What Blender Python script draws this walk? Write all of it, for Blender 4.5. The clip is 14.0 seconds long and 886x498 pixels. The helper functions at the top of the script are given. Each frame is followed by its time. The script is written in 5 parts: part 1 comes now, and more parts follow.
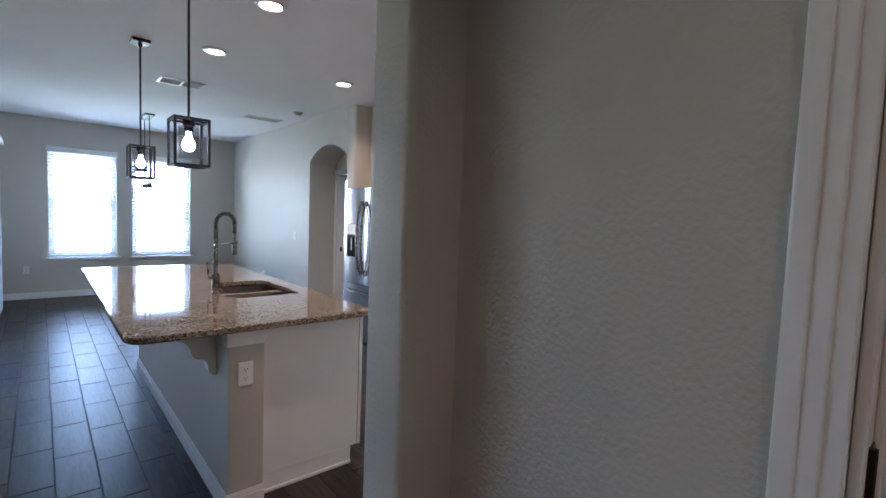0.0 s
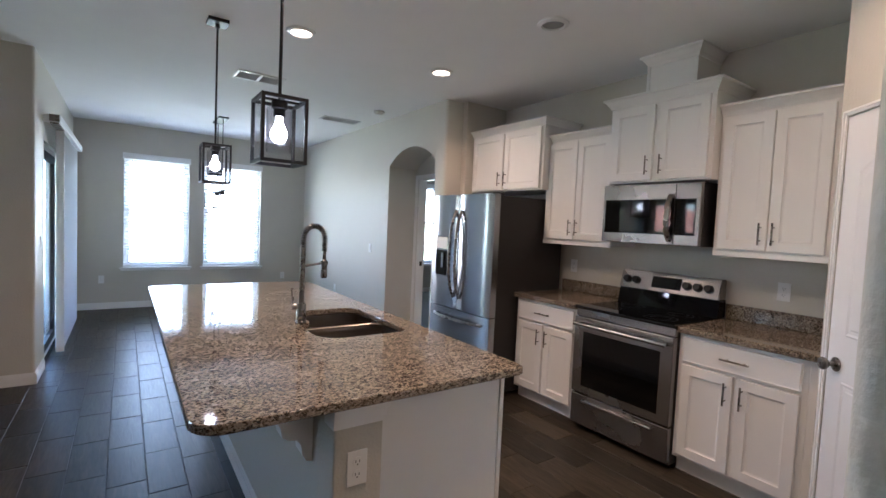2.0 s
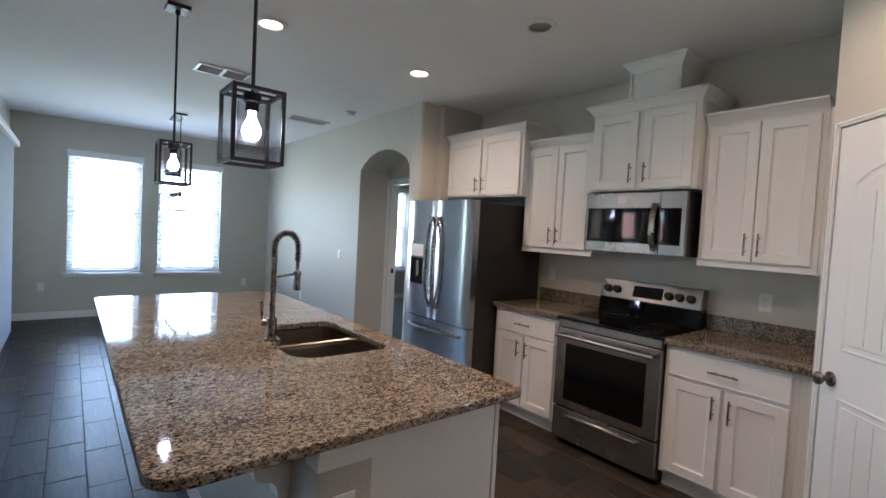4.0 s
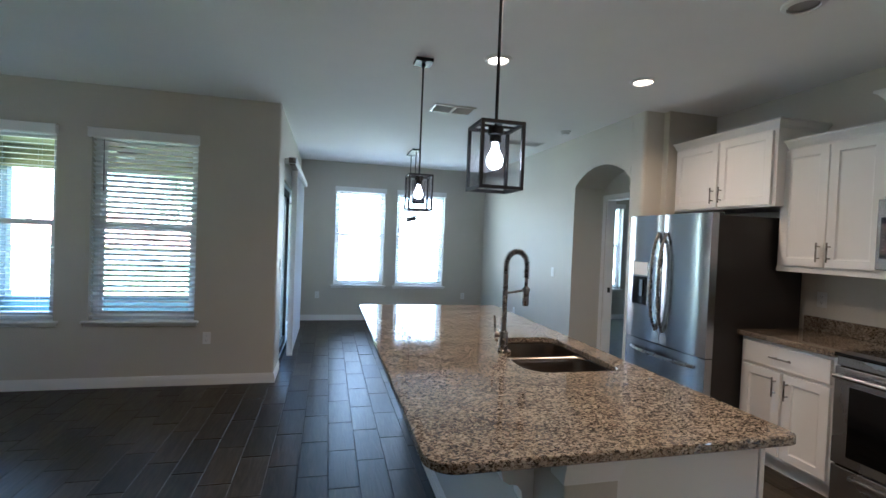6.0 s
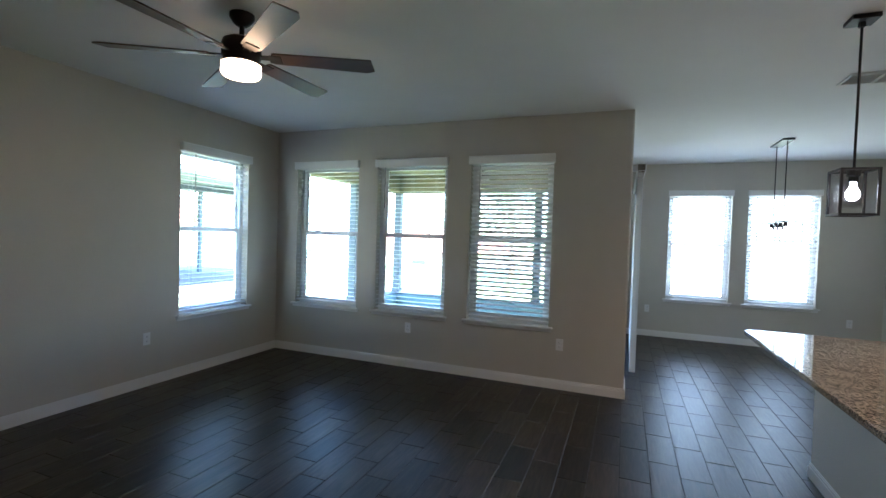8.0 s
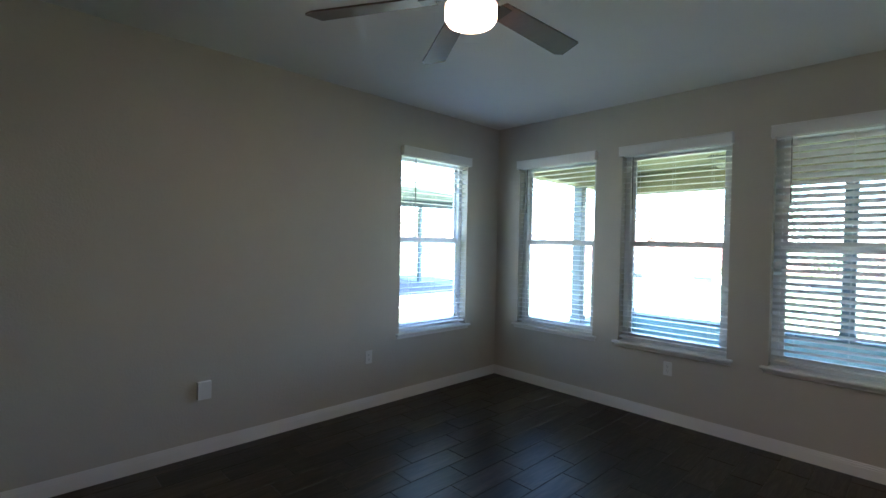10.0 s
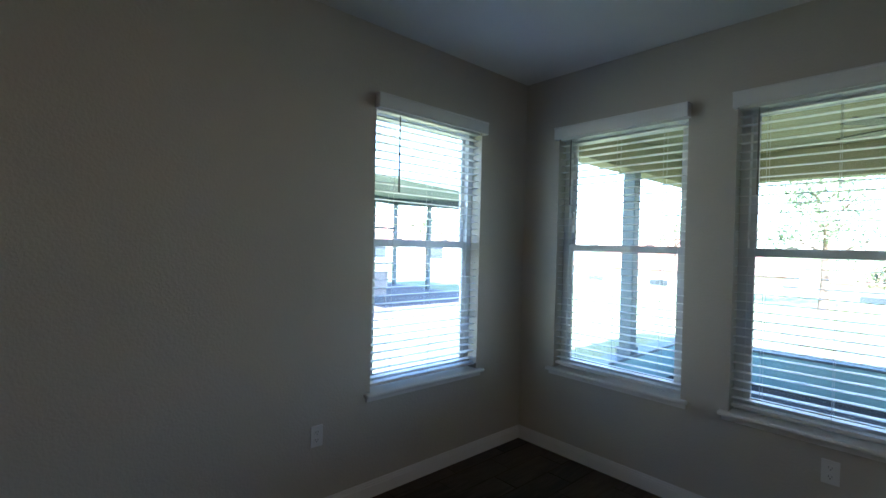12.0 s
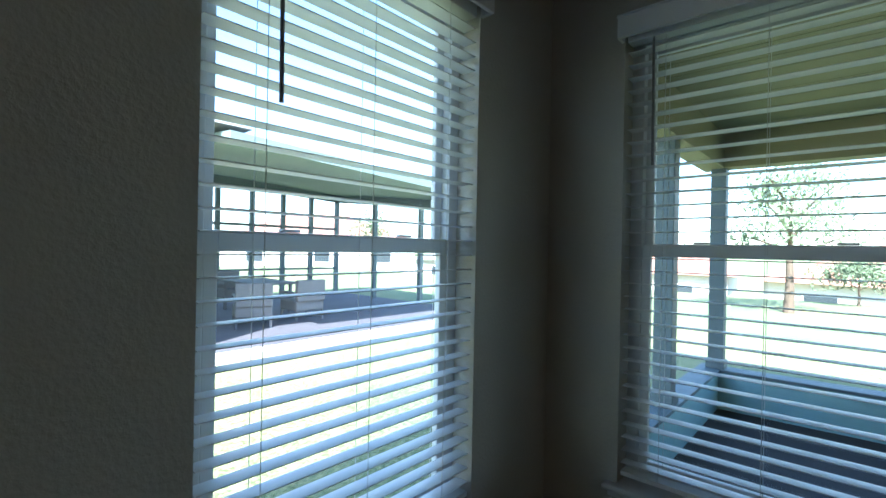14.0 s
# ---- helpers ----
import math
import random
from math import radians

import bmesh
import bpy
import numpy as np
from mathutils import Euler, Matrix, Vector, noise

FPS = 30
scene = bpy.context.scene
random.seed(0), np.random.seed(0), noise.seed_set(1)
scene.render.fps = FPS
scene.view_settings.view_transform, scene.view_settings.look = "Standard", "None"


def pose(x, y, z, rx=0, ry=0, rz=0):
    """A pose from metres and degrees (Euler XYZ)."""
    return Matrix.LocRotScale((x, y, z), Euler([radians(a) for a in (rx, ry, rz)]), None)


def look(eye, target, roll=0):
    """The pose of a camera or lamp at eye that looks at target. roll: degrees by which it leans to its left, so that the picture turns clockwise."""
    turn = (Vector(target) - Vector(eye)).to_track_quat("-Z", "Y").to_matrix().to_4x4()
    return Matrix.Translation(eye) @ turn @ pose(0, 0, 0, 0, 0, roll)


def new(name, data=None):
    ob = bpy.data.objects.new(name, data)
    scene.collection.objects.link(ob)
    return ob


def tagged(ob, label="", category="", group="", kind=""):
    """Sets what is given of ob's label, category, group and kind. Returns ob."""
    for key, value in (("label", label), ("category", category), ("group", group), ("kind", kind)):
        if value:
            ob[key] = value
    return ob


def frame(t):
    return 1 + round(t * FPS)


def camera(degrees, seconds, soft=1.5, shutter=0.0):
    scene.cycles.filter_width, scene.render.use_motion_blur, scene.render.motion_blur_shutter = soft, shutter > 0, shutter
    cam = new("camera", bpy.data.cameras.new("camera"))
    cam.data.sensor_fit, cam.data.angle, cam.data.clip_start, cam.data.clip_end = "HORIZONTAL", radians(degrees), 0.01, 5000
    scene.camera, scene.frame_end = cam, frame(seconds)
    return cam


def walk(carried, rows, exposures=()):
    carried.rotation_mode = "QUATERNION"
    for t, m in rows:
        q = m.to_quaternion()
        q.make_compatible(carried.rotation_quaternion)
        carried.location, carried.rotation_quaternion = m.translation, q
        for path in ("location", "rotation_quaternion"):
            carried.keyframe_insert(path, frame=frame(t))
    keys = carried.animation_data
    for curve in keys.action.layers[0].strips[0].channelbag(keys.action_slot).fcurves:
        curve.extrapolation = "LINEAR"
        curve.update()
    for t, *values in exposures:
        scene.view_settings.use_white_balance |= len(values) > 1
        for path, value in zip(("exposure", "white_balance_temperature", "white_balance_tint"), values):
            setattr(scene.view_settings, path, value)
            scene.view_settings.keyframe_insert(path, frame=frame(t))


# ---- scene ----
cam = camera(87.8, 14.0)
PATH = [
    (0, (-0.089, 0.67, 1.449), (1.227, 2.17, 1.317), 2.2),
    (0.5, (-0.003, 0.853, 1.458), (1.139, 2.489, 1.331), 2.3),
    (1, (-0.019, 1.103, 1.45), (1.076, 2.772, 1.33), 2.3),
    (1.5, (-0.053, 1.377, 1.464), (1.042, 3.047, 1.355), 2.4),
    (2, (0.021, 1.576, 1.465), (1.159, 3.217, 1.36), 2.6),
    (2.2, (0.049, 1.632, 1.466), (1.243, 3.233, 1.365), 2.5),
    (4.3, (0.02, 1.774, 1.48), (1.282, 3.324, 1.402), 3.1),
    (4.5, (0.01, 1.776, 1.479), (1.225, 3.362, 1.404), 3.0),
    (5, (-0.019, 1.775, 1.477), (0.993, 3.5, 1.418), 2.8),
    (5.5, (-0.05, 1.769, 1.479), (0.712, 3.617, 1.427), 2.5),
    (6, (-0.096, 1.768, 1.478), (0.388, 3.708, 1.435), 2.3),
    (6.5, (-0.162, 1.785, 1.487), (0.018, 3.777, 1.452), 2.2),
    (7, (-0.284, 1.805, 1.486), (-0.408, 3.801, 1.448), 2.1),
    (7.5, (-0.45, 1.84, 1.502), (-0.873, 3.794, 1.45), 2.0),
    (8, (-0.624, 1.858, 1.496), (-1.357, 3.718, 1.439), 1.8),
    (8.5, (-0.771, 1.933, 1.487), (-1.818, 3.636, 1.422), 1.5),
    (9, (-0.962, 2.118, 1.476), (-2.263, 3.635, 1.417), 1.4),
    (9.2, (-1.038, 2.181, 1.467), (-2.418, 3.627, 1.412), 1.2),
    (11.3, (-2.094, 3.251, 1.489), (-3.576, 4.594, 1.461), 1.3),
    (11.5, (-2.204, 3.362, 1.498), (-3.693, 4.697, 1.468), 1.4),
    (12, (-2.489, 3.683, 1.483), (-3.98, 5.017, 1.465), 1.5),
    (12.5, (-2.805, 3.956, 1.476), (-4.295, 5.291, 1.465), 1.5),
    (13, (-3.134, 4.198, 1.472), (-4.62, 5.536, 1.479), 1.6),
    (13.5, (-3.484, 4.517, 1.492), (-4.934, 5.895, 1.476), 1.5),
    (14, (-3.795, 4.809, 1.478), (-5.124, 6.305, 1.476), 1.1),
]
EXPOSURES = [(0.0, 4.5, 4980, 17), (2.0, 4.55, 5280, 17), (4.5, 4.35, 5100, 11), (5.5, 4.35, 5010, 8), (7.0, 4.33, 5180, 10), (9.0, 4.15, 5380, 11), (11.5, 3.75, 5350, 13), (12.5, 3.05, 5350, 11), (13.0, 2.75, 5350, 10), (13.5, 2.65, 5350, 9), (14.0, 2.4, 5400, 5)]
walk(cam, [(t, look(eye, target, roll)) for t, eye, target, roll in PATH], EXPOSURES)

# ---- world, sun, exposure ----
SUN_TO = Vector((0.45, -0.80, 1.0)).normalized()
world = bpy.data.worlds.new("sky")
scene.world = world
world.use_nodes = True
wn, wl = world.node_tree.nodes, world.node_tree.links
sky = wn.new("ShaderNodeTexSky")
sky.sky_type = "NISHITA"
sky.sun_disc = False
sky.sun_elevation = math.asin(SUN_TO.z)
sky.sun_rotation = math.atan2(SUN_TO.x, SUN_TO.y)
sky.air_density, sky.dust_density, sky.ozone_density = 1.0, 0.8, 1.0
wl.new(sky.outputs[0], wn["Background"].inputs[0])
wn["Background"].inputs[1].default_value = 0.15
sun = new("sun", bpy.data.lights.new("sun", "SUN"))
sun.data.energy, sun.data.angle, sun.data.color = 5.0, radians(0.5), (1.0, 0.95, 0.87)
sun.matrix_world = look(SUN_TO * 40, (0, 0, 0))
# daylight of the open sky and bright lawn outside the dining and bedroom windows
for lx, ly, lw, tx, ty, watts in ((0.43, 10.22, 0.86, 0.43, 0.0, 1.9), (1.51, 10.22, 0.87, 1.51, 0.0, 1.9), (5.23, 10.22, 0.86, 5.23, 0.0, 1.6)):
    day = new("window_daylight", bpy.data.lights.new("window_daylight", "AREA"))
    day.data.shape, day.data.size, day.data.size_y, day.data.energy, day.data.color = "RECTANGLE", lw, 1.68, watts, (1.0, 0.98, 0.93)
    day.matrix_world = look((lx, ly, 1.45), (tx, ty, 1.45))


# ---- materials ----
def nodes_of(name):
    m = bpy.data.materials.new(name)
    m.use_nodes = True
    return m, m.node_tree.nodes, m.node_tree.links, m.node_tree.nodes["Principled BSDF"]


def plain(name, colour, rough=0.5, metal=0.0, vary=0.06, grain=9.0, bump=0.0, bump_scale=200.0, stretch=(1, 1, 1), rough_vary=0.08, random_tone=0.0, spec=0.5):
    """A painted, metal or stone surface: colour with a broad and a fine variation, and a fine relief."""
    m, n, l, b = nodes_of(name)
    co = n.new("ShaderNodeTexCoord")
    mp = n.new("ShaderNodeMapping")
    mp.inputs["Scale"].default_value = stretch
    l.new(co.outputs["Object"], mp.inputs[0])
    broad, fine = n.new("ShaderNodeTexNoise"), n.new("ShaderNodeTexNoise")
    broad.inputs["Scale"].default_value, fine.inputs["Scale"].default_value = grain * 0.12, grain
    broad.inputs["Detail"].default_value, fine.inputs["Detail"].default_value = 3, 5
    l.new(mp.outputs[0], broad.inputs["Vector"]), l.new(mp.outputs[0], fine.inputs["Vector"])
    both = n.new("ShaderNodeMath")
    both.operation = "ADD"
    l.new(broad.outputs["Fac"], both.inputs[0]), l.new(fine.outputs["Fac"], both.inputs[1])
    last = both.outputs[0]
    if random_tone:
        oi, ma = n.new("ShaderNodeObjectInfo"), n.new("ShaderNodeMath")
        ma.operation = "MULTIPLY_ADD"
        ma.inputs[1].default_value = random_tone / max(vary, 0.01)
        l.new(oi.outputs["Random"], ma.inputs[0]), l.new(last, ma.inputs[2])
        last = ma.outputs[0]
    ramp = n.new("ShaderNodeMapRange")
    ramp.inputs["From Min"].default_value, ramp.inputs["From Max"].default_value = 0.6, 1.4 + (random_tone / max(vary, 0.01))
    ramp.inputs["To Min"].default_value, ramp.inputs["To Max"].default_value = 1 - vary - random_tone / 2, 1 + vary + random_tone / 2
    l.new(last, ramp.inputs["Value"])
    mix = n.new("ShaderNodeVectorMath")
    mix.operation = "SCALE"
    mix.inputs[0].default_value = colour
    l.new(ramp.outputs[0], mix.inputs["Scale"])
    l.new(mix.outputs[0], b.inputs["Base Color"])
    rr = n.new("ShaderNodeMapRange")
    rr.inputs["To Min"].default_value, rr.inputs["To Max"].default_value = max(0.02, rough - rough_vary), min(1, rough + rough_vary)
    l.new(fine.outputs["Fac"], rr.inputs["Value"]), l.new(rr.outputs[0], b.inputs["Roughness"])
    b.inputs["Metallic"].default_value = metal
    b.inputs["Specular IOR Level"].default_value = spec
    if bump:
        bt, bp = n.new("ShaderNodeTexNoise"), n.new("ShaderNodeBump")
        bt.inputs["Scale"].default_value, bt.inputs["Detail"].default_value = bump_scale, 3
        bp.inputs["Strength"].default_value, bp.inputs["Distance"].default_value = bump, 0.004
        l.new(mp.outputs[0], bt.inputs["Vector"]), l.new(bt.outputs["Fac"], bp.inputs["Height"])
        l.new(bp.outputs[0], b.inputs["Normal"])
    return m


def brushed(m, amount=0.8):
    """Grooves that run level stretch the highlights upright."""
    n, l = m.node_tree.nodes, m.node_tree.links
    t, b = n.new("ShaderNodeTangent"), n["Principled BSDF"]
    t.direction_type, t.axis = "RADIAL", "Z"
    b.inputs["Anisotropic"].default_value, b.inputs["Anisotropic Rotation"].default_value = amount, 0.25
    l.new(t.outputs[0], b.inputs["Tangent"])
    return m


def glow(name, colour, strength):
    m, n, l, b = nodes_of(name)
    b.inputs["Base Color"].default_value = (*colour, 1)
    b.inputs["Emission Color"].default_value = (*colour, 1)
    b.inputs["Emission Strength"].default_value = strength
    return m


def clear_glass(name, tint, gloss=1.0):
    """Thin pane: lets light straight through and mirrors a little."""
    m, n, l, b = nodes_of(name)
    tr, gl, lw, mx = n.new("ShaderNodeBsdfTransparent"), n.new("ShaderNodeBsdfGlossy"), n.new("ShaderNodeLayerWeight"), n.new("ShaderNodeMixShader")
    pw, fr = n.new("ShaderNodeMath"), n.new("ShaderNodeMath")
    pw.operation, fr.operation = "POWER", "MULTIPLY_ADD"
    pw.inputs[1].default_value, fr.inputs[1].default_value, fr.inputs[2].default_value = 5.0, 0.5, 0.025
    tr.inputs[0].default_value = (*tint, 1)
    gl.inputs["Roughness"].default_value = 0.02
    gl.inputs[0].default_value = (gloss, gloss, gloss, 1)
    lw.inputs["Blend"].default_value = 0.5
    l.new(lw.outputs["Facing"], pw.inputs[0]), l.new(pw.outputs[0], fr.inputs[0])
    l.new(fr.outputs[0], mx.inputs[0]), l.new(tr.outputs[0], mx.inputs[1]), l.new(gl.outputs[0], mx.inputs[2])
    l.new(mx.outputs[0], n["Material Output"].inputs[0])
    return m


def granite_stone(name):
    """Polished stone: flakes of cream, tan, brown and black at two sizes, with soft drifts of tone."""
    m, n, l, b = nodes_of(name)
    co, mp, warp = n.new("ShaderNodeTexCoord"), n.new("ShaderNodeMapping"), n.new("ShaderNodeTexNoise")
    mp.inputs["Scale"].default_value = (0.62, 1.0, 1.0)
    mp.inputs["Rotation"].default_value = (0, 0, 0.5)
    l.new(co.outputs["Object"], mp.inputs[0])
    warp.inputs["Scale"].default_value, warp.inputs["Detail"].default_value = 110, 3
    l.new(mp.outputs[0], warp.inputs["Vector"])
    bend = n.new("ShaderNodeVectorMath")
    bend.operation = "MULTIPLY_ADD"
    bend.inputs[1].default_value = (0.012, 0.012, 0.012)
    l.new(warp.outputs["Color"], bend.inputs[0]), l.new(mp.outputs[0], bend.inputs[2])
    big, small, drift = n.new("ShaderNodeTexVoronoi"), n.new("ShaderNodeTexVoronoi"), n.new("ShaderNodeTexNoise")
    big.inputs["Scale"].default_value, small.inputs["Scale"].default_value = 200, 420
    drift.inputs["Scale"].default_value, drift.inputs["Detail"].default_value = 9, 3
    l.new(bend.outputs[0], big.inputs["Vector"]), l.new(bend.outputs[0], small.inputs["Vector"]), l.new(mp.outputs[0], drift.inputs["Vector"])
    s1, s2 = n.new("ShaderNodeSeparateColor"), n.new("ShaderNodeSeparateColor")
    l.new(big.outputs["Color"], s1.inputs[0]), l.new(small.outputs["Color"], s2.inputs[0])
    a1, a2 = n.new("ShaderNodeMath"), n.new("ShaderNodeMath")
    a1.operation = a2.operation = "MULTIPLY_ADD"
    a1.inputs[1].default_value, a2.inputs[1].default_value = 0.38, 0.62
    l.new(drift.outputs["Fac"], a1.inputs[0])
    a1.inputs[2].default_value = -0.19
    l.new(s1.outputs[0], a2.inputs[0]), l.new(a1.outputs[0], a2.inputs[2])
    a3 = n.new("ShaderNodeMath")
    a3.operation = "MULTIPLY_ADD"
    a3.inputs[1].default_value = 0.38
    l.new(s2.outputs[1], a3.inputs[0]), l.new(a2.outputs[0], a3.inputs[2])
    r = n.new("ShaderNodeValToRGB")
    e = r.color_ramp.elements
    e[0].position, e[0].color = 0.25, (0.010, 0.008, 0.006, 1)
    e[1].position, e[1].color = 0.92, (0.40, 0.345, 0.265, 1)
    for p, col in ((0.34, (0.045, 0.031, 0.022, 1)), (0.43, (0.125, 0.09, 0.062, 1)), (0.55, (0.235, 0.19, 0.138, 1)), (0.72, (0.30, 0.25, 0.19, 1))):
        x = e.new(p)
        x.color = col
    l.new(a3.outputs[0], r.inputs[0]), l.new(r.outputs[0], b.inputs["Base Color"])
    b.inputs["Roughness"].default_value = 0.055
    return m


def wood_tile(name, island_random=False):
    """Dark glazed plank tile with a long grain; each tile has its own tone."""
    m, n, l, b = nodes_of(name)
    co = n.new("ShaderNodeTexCoord")
    if island_random:
        g = n.new("ShaderNodeNewGeometry")
        rnd = g.outputs["Random Per Island"]
    else:
        rnd = n.new("ShaderNodeObjectInfo").outputs["Random"]
    ofs = n.new("ShaderNodeVectorMath")
    ofs.operation = "SCALE"
    ofs.inputs[0].default_value = (13.0, 29.0, 7.0)
    l.new(rnd, ofs.inputs["Scale"])
    sumv = n.new("ShaderNodeVectorMath")
    geo = n.new("ShaderNodeNewGeometry")
    l.new(geo.outputs["Position"], sumv.inputs[0]), l.new(ofs.outputs[0], sumv.inputs[1])
    mp = n.new("ShaderNodeMapping")
    mp.inputs["Scale"].default_value = (14, 1.6, 14)
    l.new(sumv.outputs[0], mp.inputs[0])
    gr, fi = n.new("ShaderNodeTexNoise"), n.new("ShaderNodeTexNoise")
    gr.inputs["Scale"].default_value, gr.inputs["Detail"].default_value, gr.inputs["Distortion"].default_value = 2.2, 6, 1.2
    fi.inputs["Scale"].default_value, fi.inputs["Detail"].default_value = 9, 4
    l.new(mp.outputs[0], gr.inputs["Vector"]), l.new(mp.outputs[0], fi.inputs["Vector"])
    tone = n.new("ShaderNodeMath")
    tone.operation = "MULTIPLY_ADD"
    tone.inputs[1].default_value = 0.34
    l.new(rnd, tone.inputs[0]), l.new(gr.outputs["Fac"], tone.inputs[2])
    r = n.new("ShaderNodeValToRGB")
    e = r.color_ramp.elements
    e[0].position, e[0].color = 0.35, (0.010, 0.009, 0.007, 1)
    e[1].position, e[1].color = 1.05 - 0.06, (0.070, 0.054, 0.036, 1)
    x = e.new(0.65)
    x.color = (0.030, 0.024, 0.016, 1)
    l.new(tone.outputs[0], r.inputs[0]), l.new(r.outputs[0], b.inputs["Base Color"])
    rr = n.new("ShaderNodeMapRange")
    rr.inputs["To Min"].default_value, rr.inputs["To Max"].default_value = 0.27, 0.46
    b.inputs["Specular IOR Level"].default_value = 0.25
    l.new(fi.outputs["Fac"], rr.inputs["Value"]), l.new(rr.outputs[0], b.inputs["Roughness"])
    bp = n.new("ShaderNodeBump")
    bp.inputs["Strength"].default_value, bp.inputs["Distance"].default_value = 0.55, 0.002
    l.new(gr.outputs["Fac"], bp.inputs["Height"]), l.new(bp.outputs[0], b.inputs["Normal"])
    return m


def lawn_grass(name):
    m, n, l, b = nodes_of(name)
    co = n.new("ShaderNodeTexCoord")
    a, c = n.new("ShaderNodeTexNoise"), n.new("ShaderNodeTexNoise")
    a.inputs["Scale"].default_value, a.inputs["Detail"].default_value = 26, 8
    c.inputs["Scale"].default_value, c.inputs["Detail"].default_value = 0.25, 4
    l.new(co.outputs["Object"], a.inputs["Vector"]), l.new(co.outputs["Object"], c.inputs["Vector"])
    r1, r2 = n.new("ShaderNodeValToRGB"), n.new("ShaderNodeValToRGB")
    r1.color_ramp.elements[0].position, r1.color_ramp.elements[0].color = 0.35, (0.085, 0.115, 0.045, 1)
    r1.color_ramp.elements[1].position, r1.color_ramp.elements[1].color = 0.68, (0.31, 0.32, 0.19, 1)
    r2.color_ramp.elements[0].position, r2.color_ramp.elements[0].color = 0.4, (0.8, 0.95, 0.8, 1)
    r2.color_ramp.elements[1].position, r2.color_ramp.elements[1].color = 0.65, (1.35, 1.2, 0.95, 1)
    l.new(a.outputs["Fac"], r1.inputs[0]), l.new(c.outputs["Fac"], r2.inputs[0])
    mx = n.new("ShaderNodeVectorMath")
    mx.operation = "MULTIPLY"
    l.new(r1.outputs[0], mx.inputs[0]), l.new(r2.outputs[0], mx.inputs[1]), l.new(mx.outputs[0], b.inputs["Base Color"])
    b.inputs["Roughness"].default_value = 0.9
    bp = n.new("ShaderNodeBump")
    bp.inputs["Strength"].default_value, bp.inputs["Distance"].default_value = 0.8, 0.03
    l.new(a.outputs["Fac"], bp.inputs["Height"]), l.new(bp.outputs[0], b.inputs["Normal"])
    return m


WALL = plain("wall_paint", (0.55, 0.52, 0.455), 0.5, vary=0.03, grain=6, bump=0.6, bump_scale=85)
CEIL = plain("ceiling_paint", (0.84, 0.83, 0.815), 0.85, vary=0.02, grain=5, bump=0.35, bump_scale=60)
TRIM = plain("white_trim_paint", (0.80, 0.79, 0.77), 0.32, vary=0.02, grain=5)
CAB = plain("white_cabinet_paint", (0.78, 0.76, 0.73), 0.34, vary=0.02, grain=4, bump=0.03, bump_scale=120)
DOORP = plain("white_door_paint", (0.80, 0.79, 0.78), 0.35, vary=0.02, grain=4, bump=0.06, bump_scale=60, stretch=(1, 1, 0.1))
STEEL = brushed(plain("brushed_steel", (0.36, 0.36, 0.37), 0.24, 1.0, vary=0.05, grain=3, rough_vary=0.03))
STEELH = brushed(plain("brushed_steel_wide", (0.30, 0.285, 0.27), 0.27, 1.0, vary=0.05, grain=3, rough_vary=0.03))
NICKEL = plain("brushed_nickel", (0.22, 0.20, 0.175), 0.28, 1.0, vary=0.05, grain=40)
DARKSTEEL = plain("dark_grey_enamel", (0.030, 0.027, 0.025), 0.45, 0.0, vary=0.05, grain=20, bump=0.05, spec=0.3)
BLACKGLASS = plain("black_glass", (0.003, 0.003, 0.003), 0.04, vary=0.02, rough_vary=0.01, spec=0.35)
BLACK = plain("matt_black_metal", (0.012, 0.011, 0.011), 0.42, 0.3, vary=0.1, grain=40)
BRONZE = plain("dark_bronze", (0.035, 0.028, 0.022), 0.4, 0.7, vary=0.15, grain=30)
PLASTIC = plain("white_plastic", (0.76, 0.76, 0.74), 0.35, vary=0.02)
SLOT = plain("dark_slot", (0.02, 0.02, 0.02), 0.6)
VINYL = plain("white_vinyl", (0.78, 0.79, 0.79), 0.4, vary=0.02)
SLATM = plain("white_blind_slat", (0.80, 0.80, 0.79), 0.38, vary=0.03, grain=6, stretch=(0.2, 4, 4))
CORD = plain("white_cord", (0.72, 0.72, 0.70), 0.8)
WAND = plain("grey_wand", (0.22, 0.22, 0.22), 0.4)
GRANITE = granite_stone("speckled_granite")
TILE = wood_tile("wood_look_tile")
TILE_JOINED = wood_tile("wood_look_tile_joined", True)
GROUT = plain("dark_grout", (0.045, 0.042, 0.040), 0.9, vary=0.15, grain=30)
CARPET = plain("blue_grey_carpet", (0.17, 0.19, 0.20), 0.95, vary=0.12, grain=60, bump=0.5, bump_scale=300)
FANWOOD = plain("dark_walnut_blade", (0.085, 0.050, 0.032), 0.38, vary=0.3, grain=10, stretch=(0.6, 8, 8))
PANE = clear_glass("window_glass", (0.97, 0.985, 0.98))
LANTGLASS = clear_glass("lantern_glass", (0.98, 0.982, 0.987), 0.35)
BULB = glow("lit_bulb", (1.0, 0.95, 0.92), 2.0)
LEDDISC = glow("lit_downlight", (1.0, 0.72, 0.48), 1.2)
GLOBE = glow("lit_opal_glass", (1.0, 0.62, 0.34), 1.3)
SINKSTEEL = plain("satin_sink_steel", (0.25, 0.215, 0.18), 0.3, 1.0, vary=0.06, grain=3, bump=0.05, bump_scale=260, stretch=(1, 0.02, 1))
# dark purple-grey holds the shade under the neighbour's lanai roof
LANAISHADE = plain("shaded_lanai_floor", (0.10, 0.093, 0.11), 0.8, vary=0.15, grain=5)
FABRIC = plain("white_shade_fabric", (0.74, 0.75, 0.78), 0.85, vary=0.03, grain=8, bump=0.2, bump_scale=300)
_n, _l = FABRIC.node_tree.nodes, FABRIC.node_tree.links
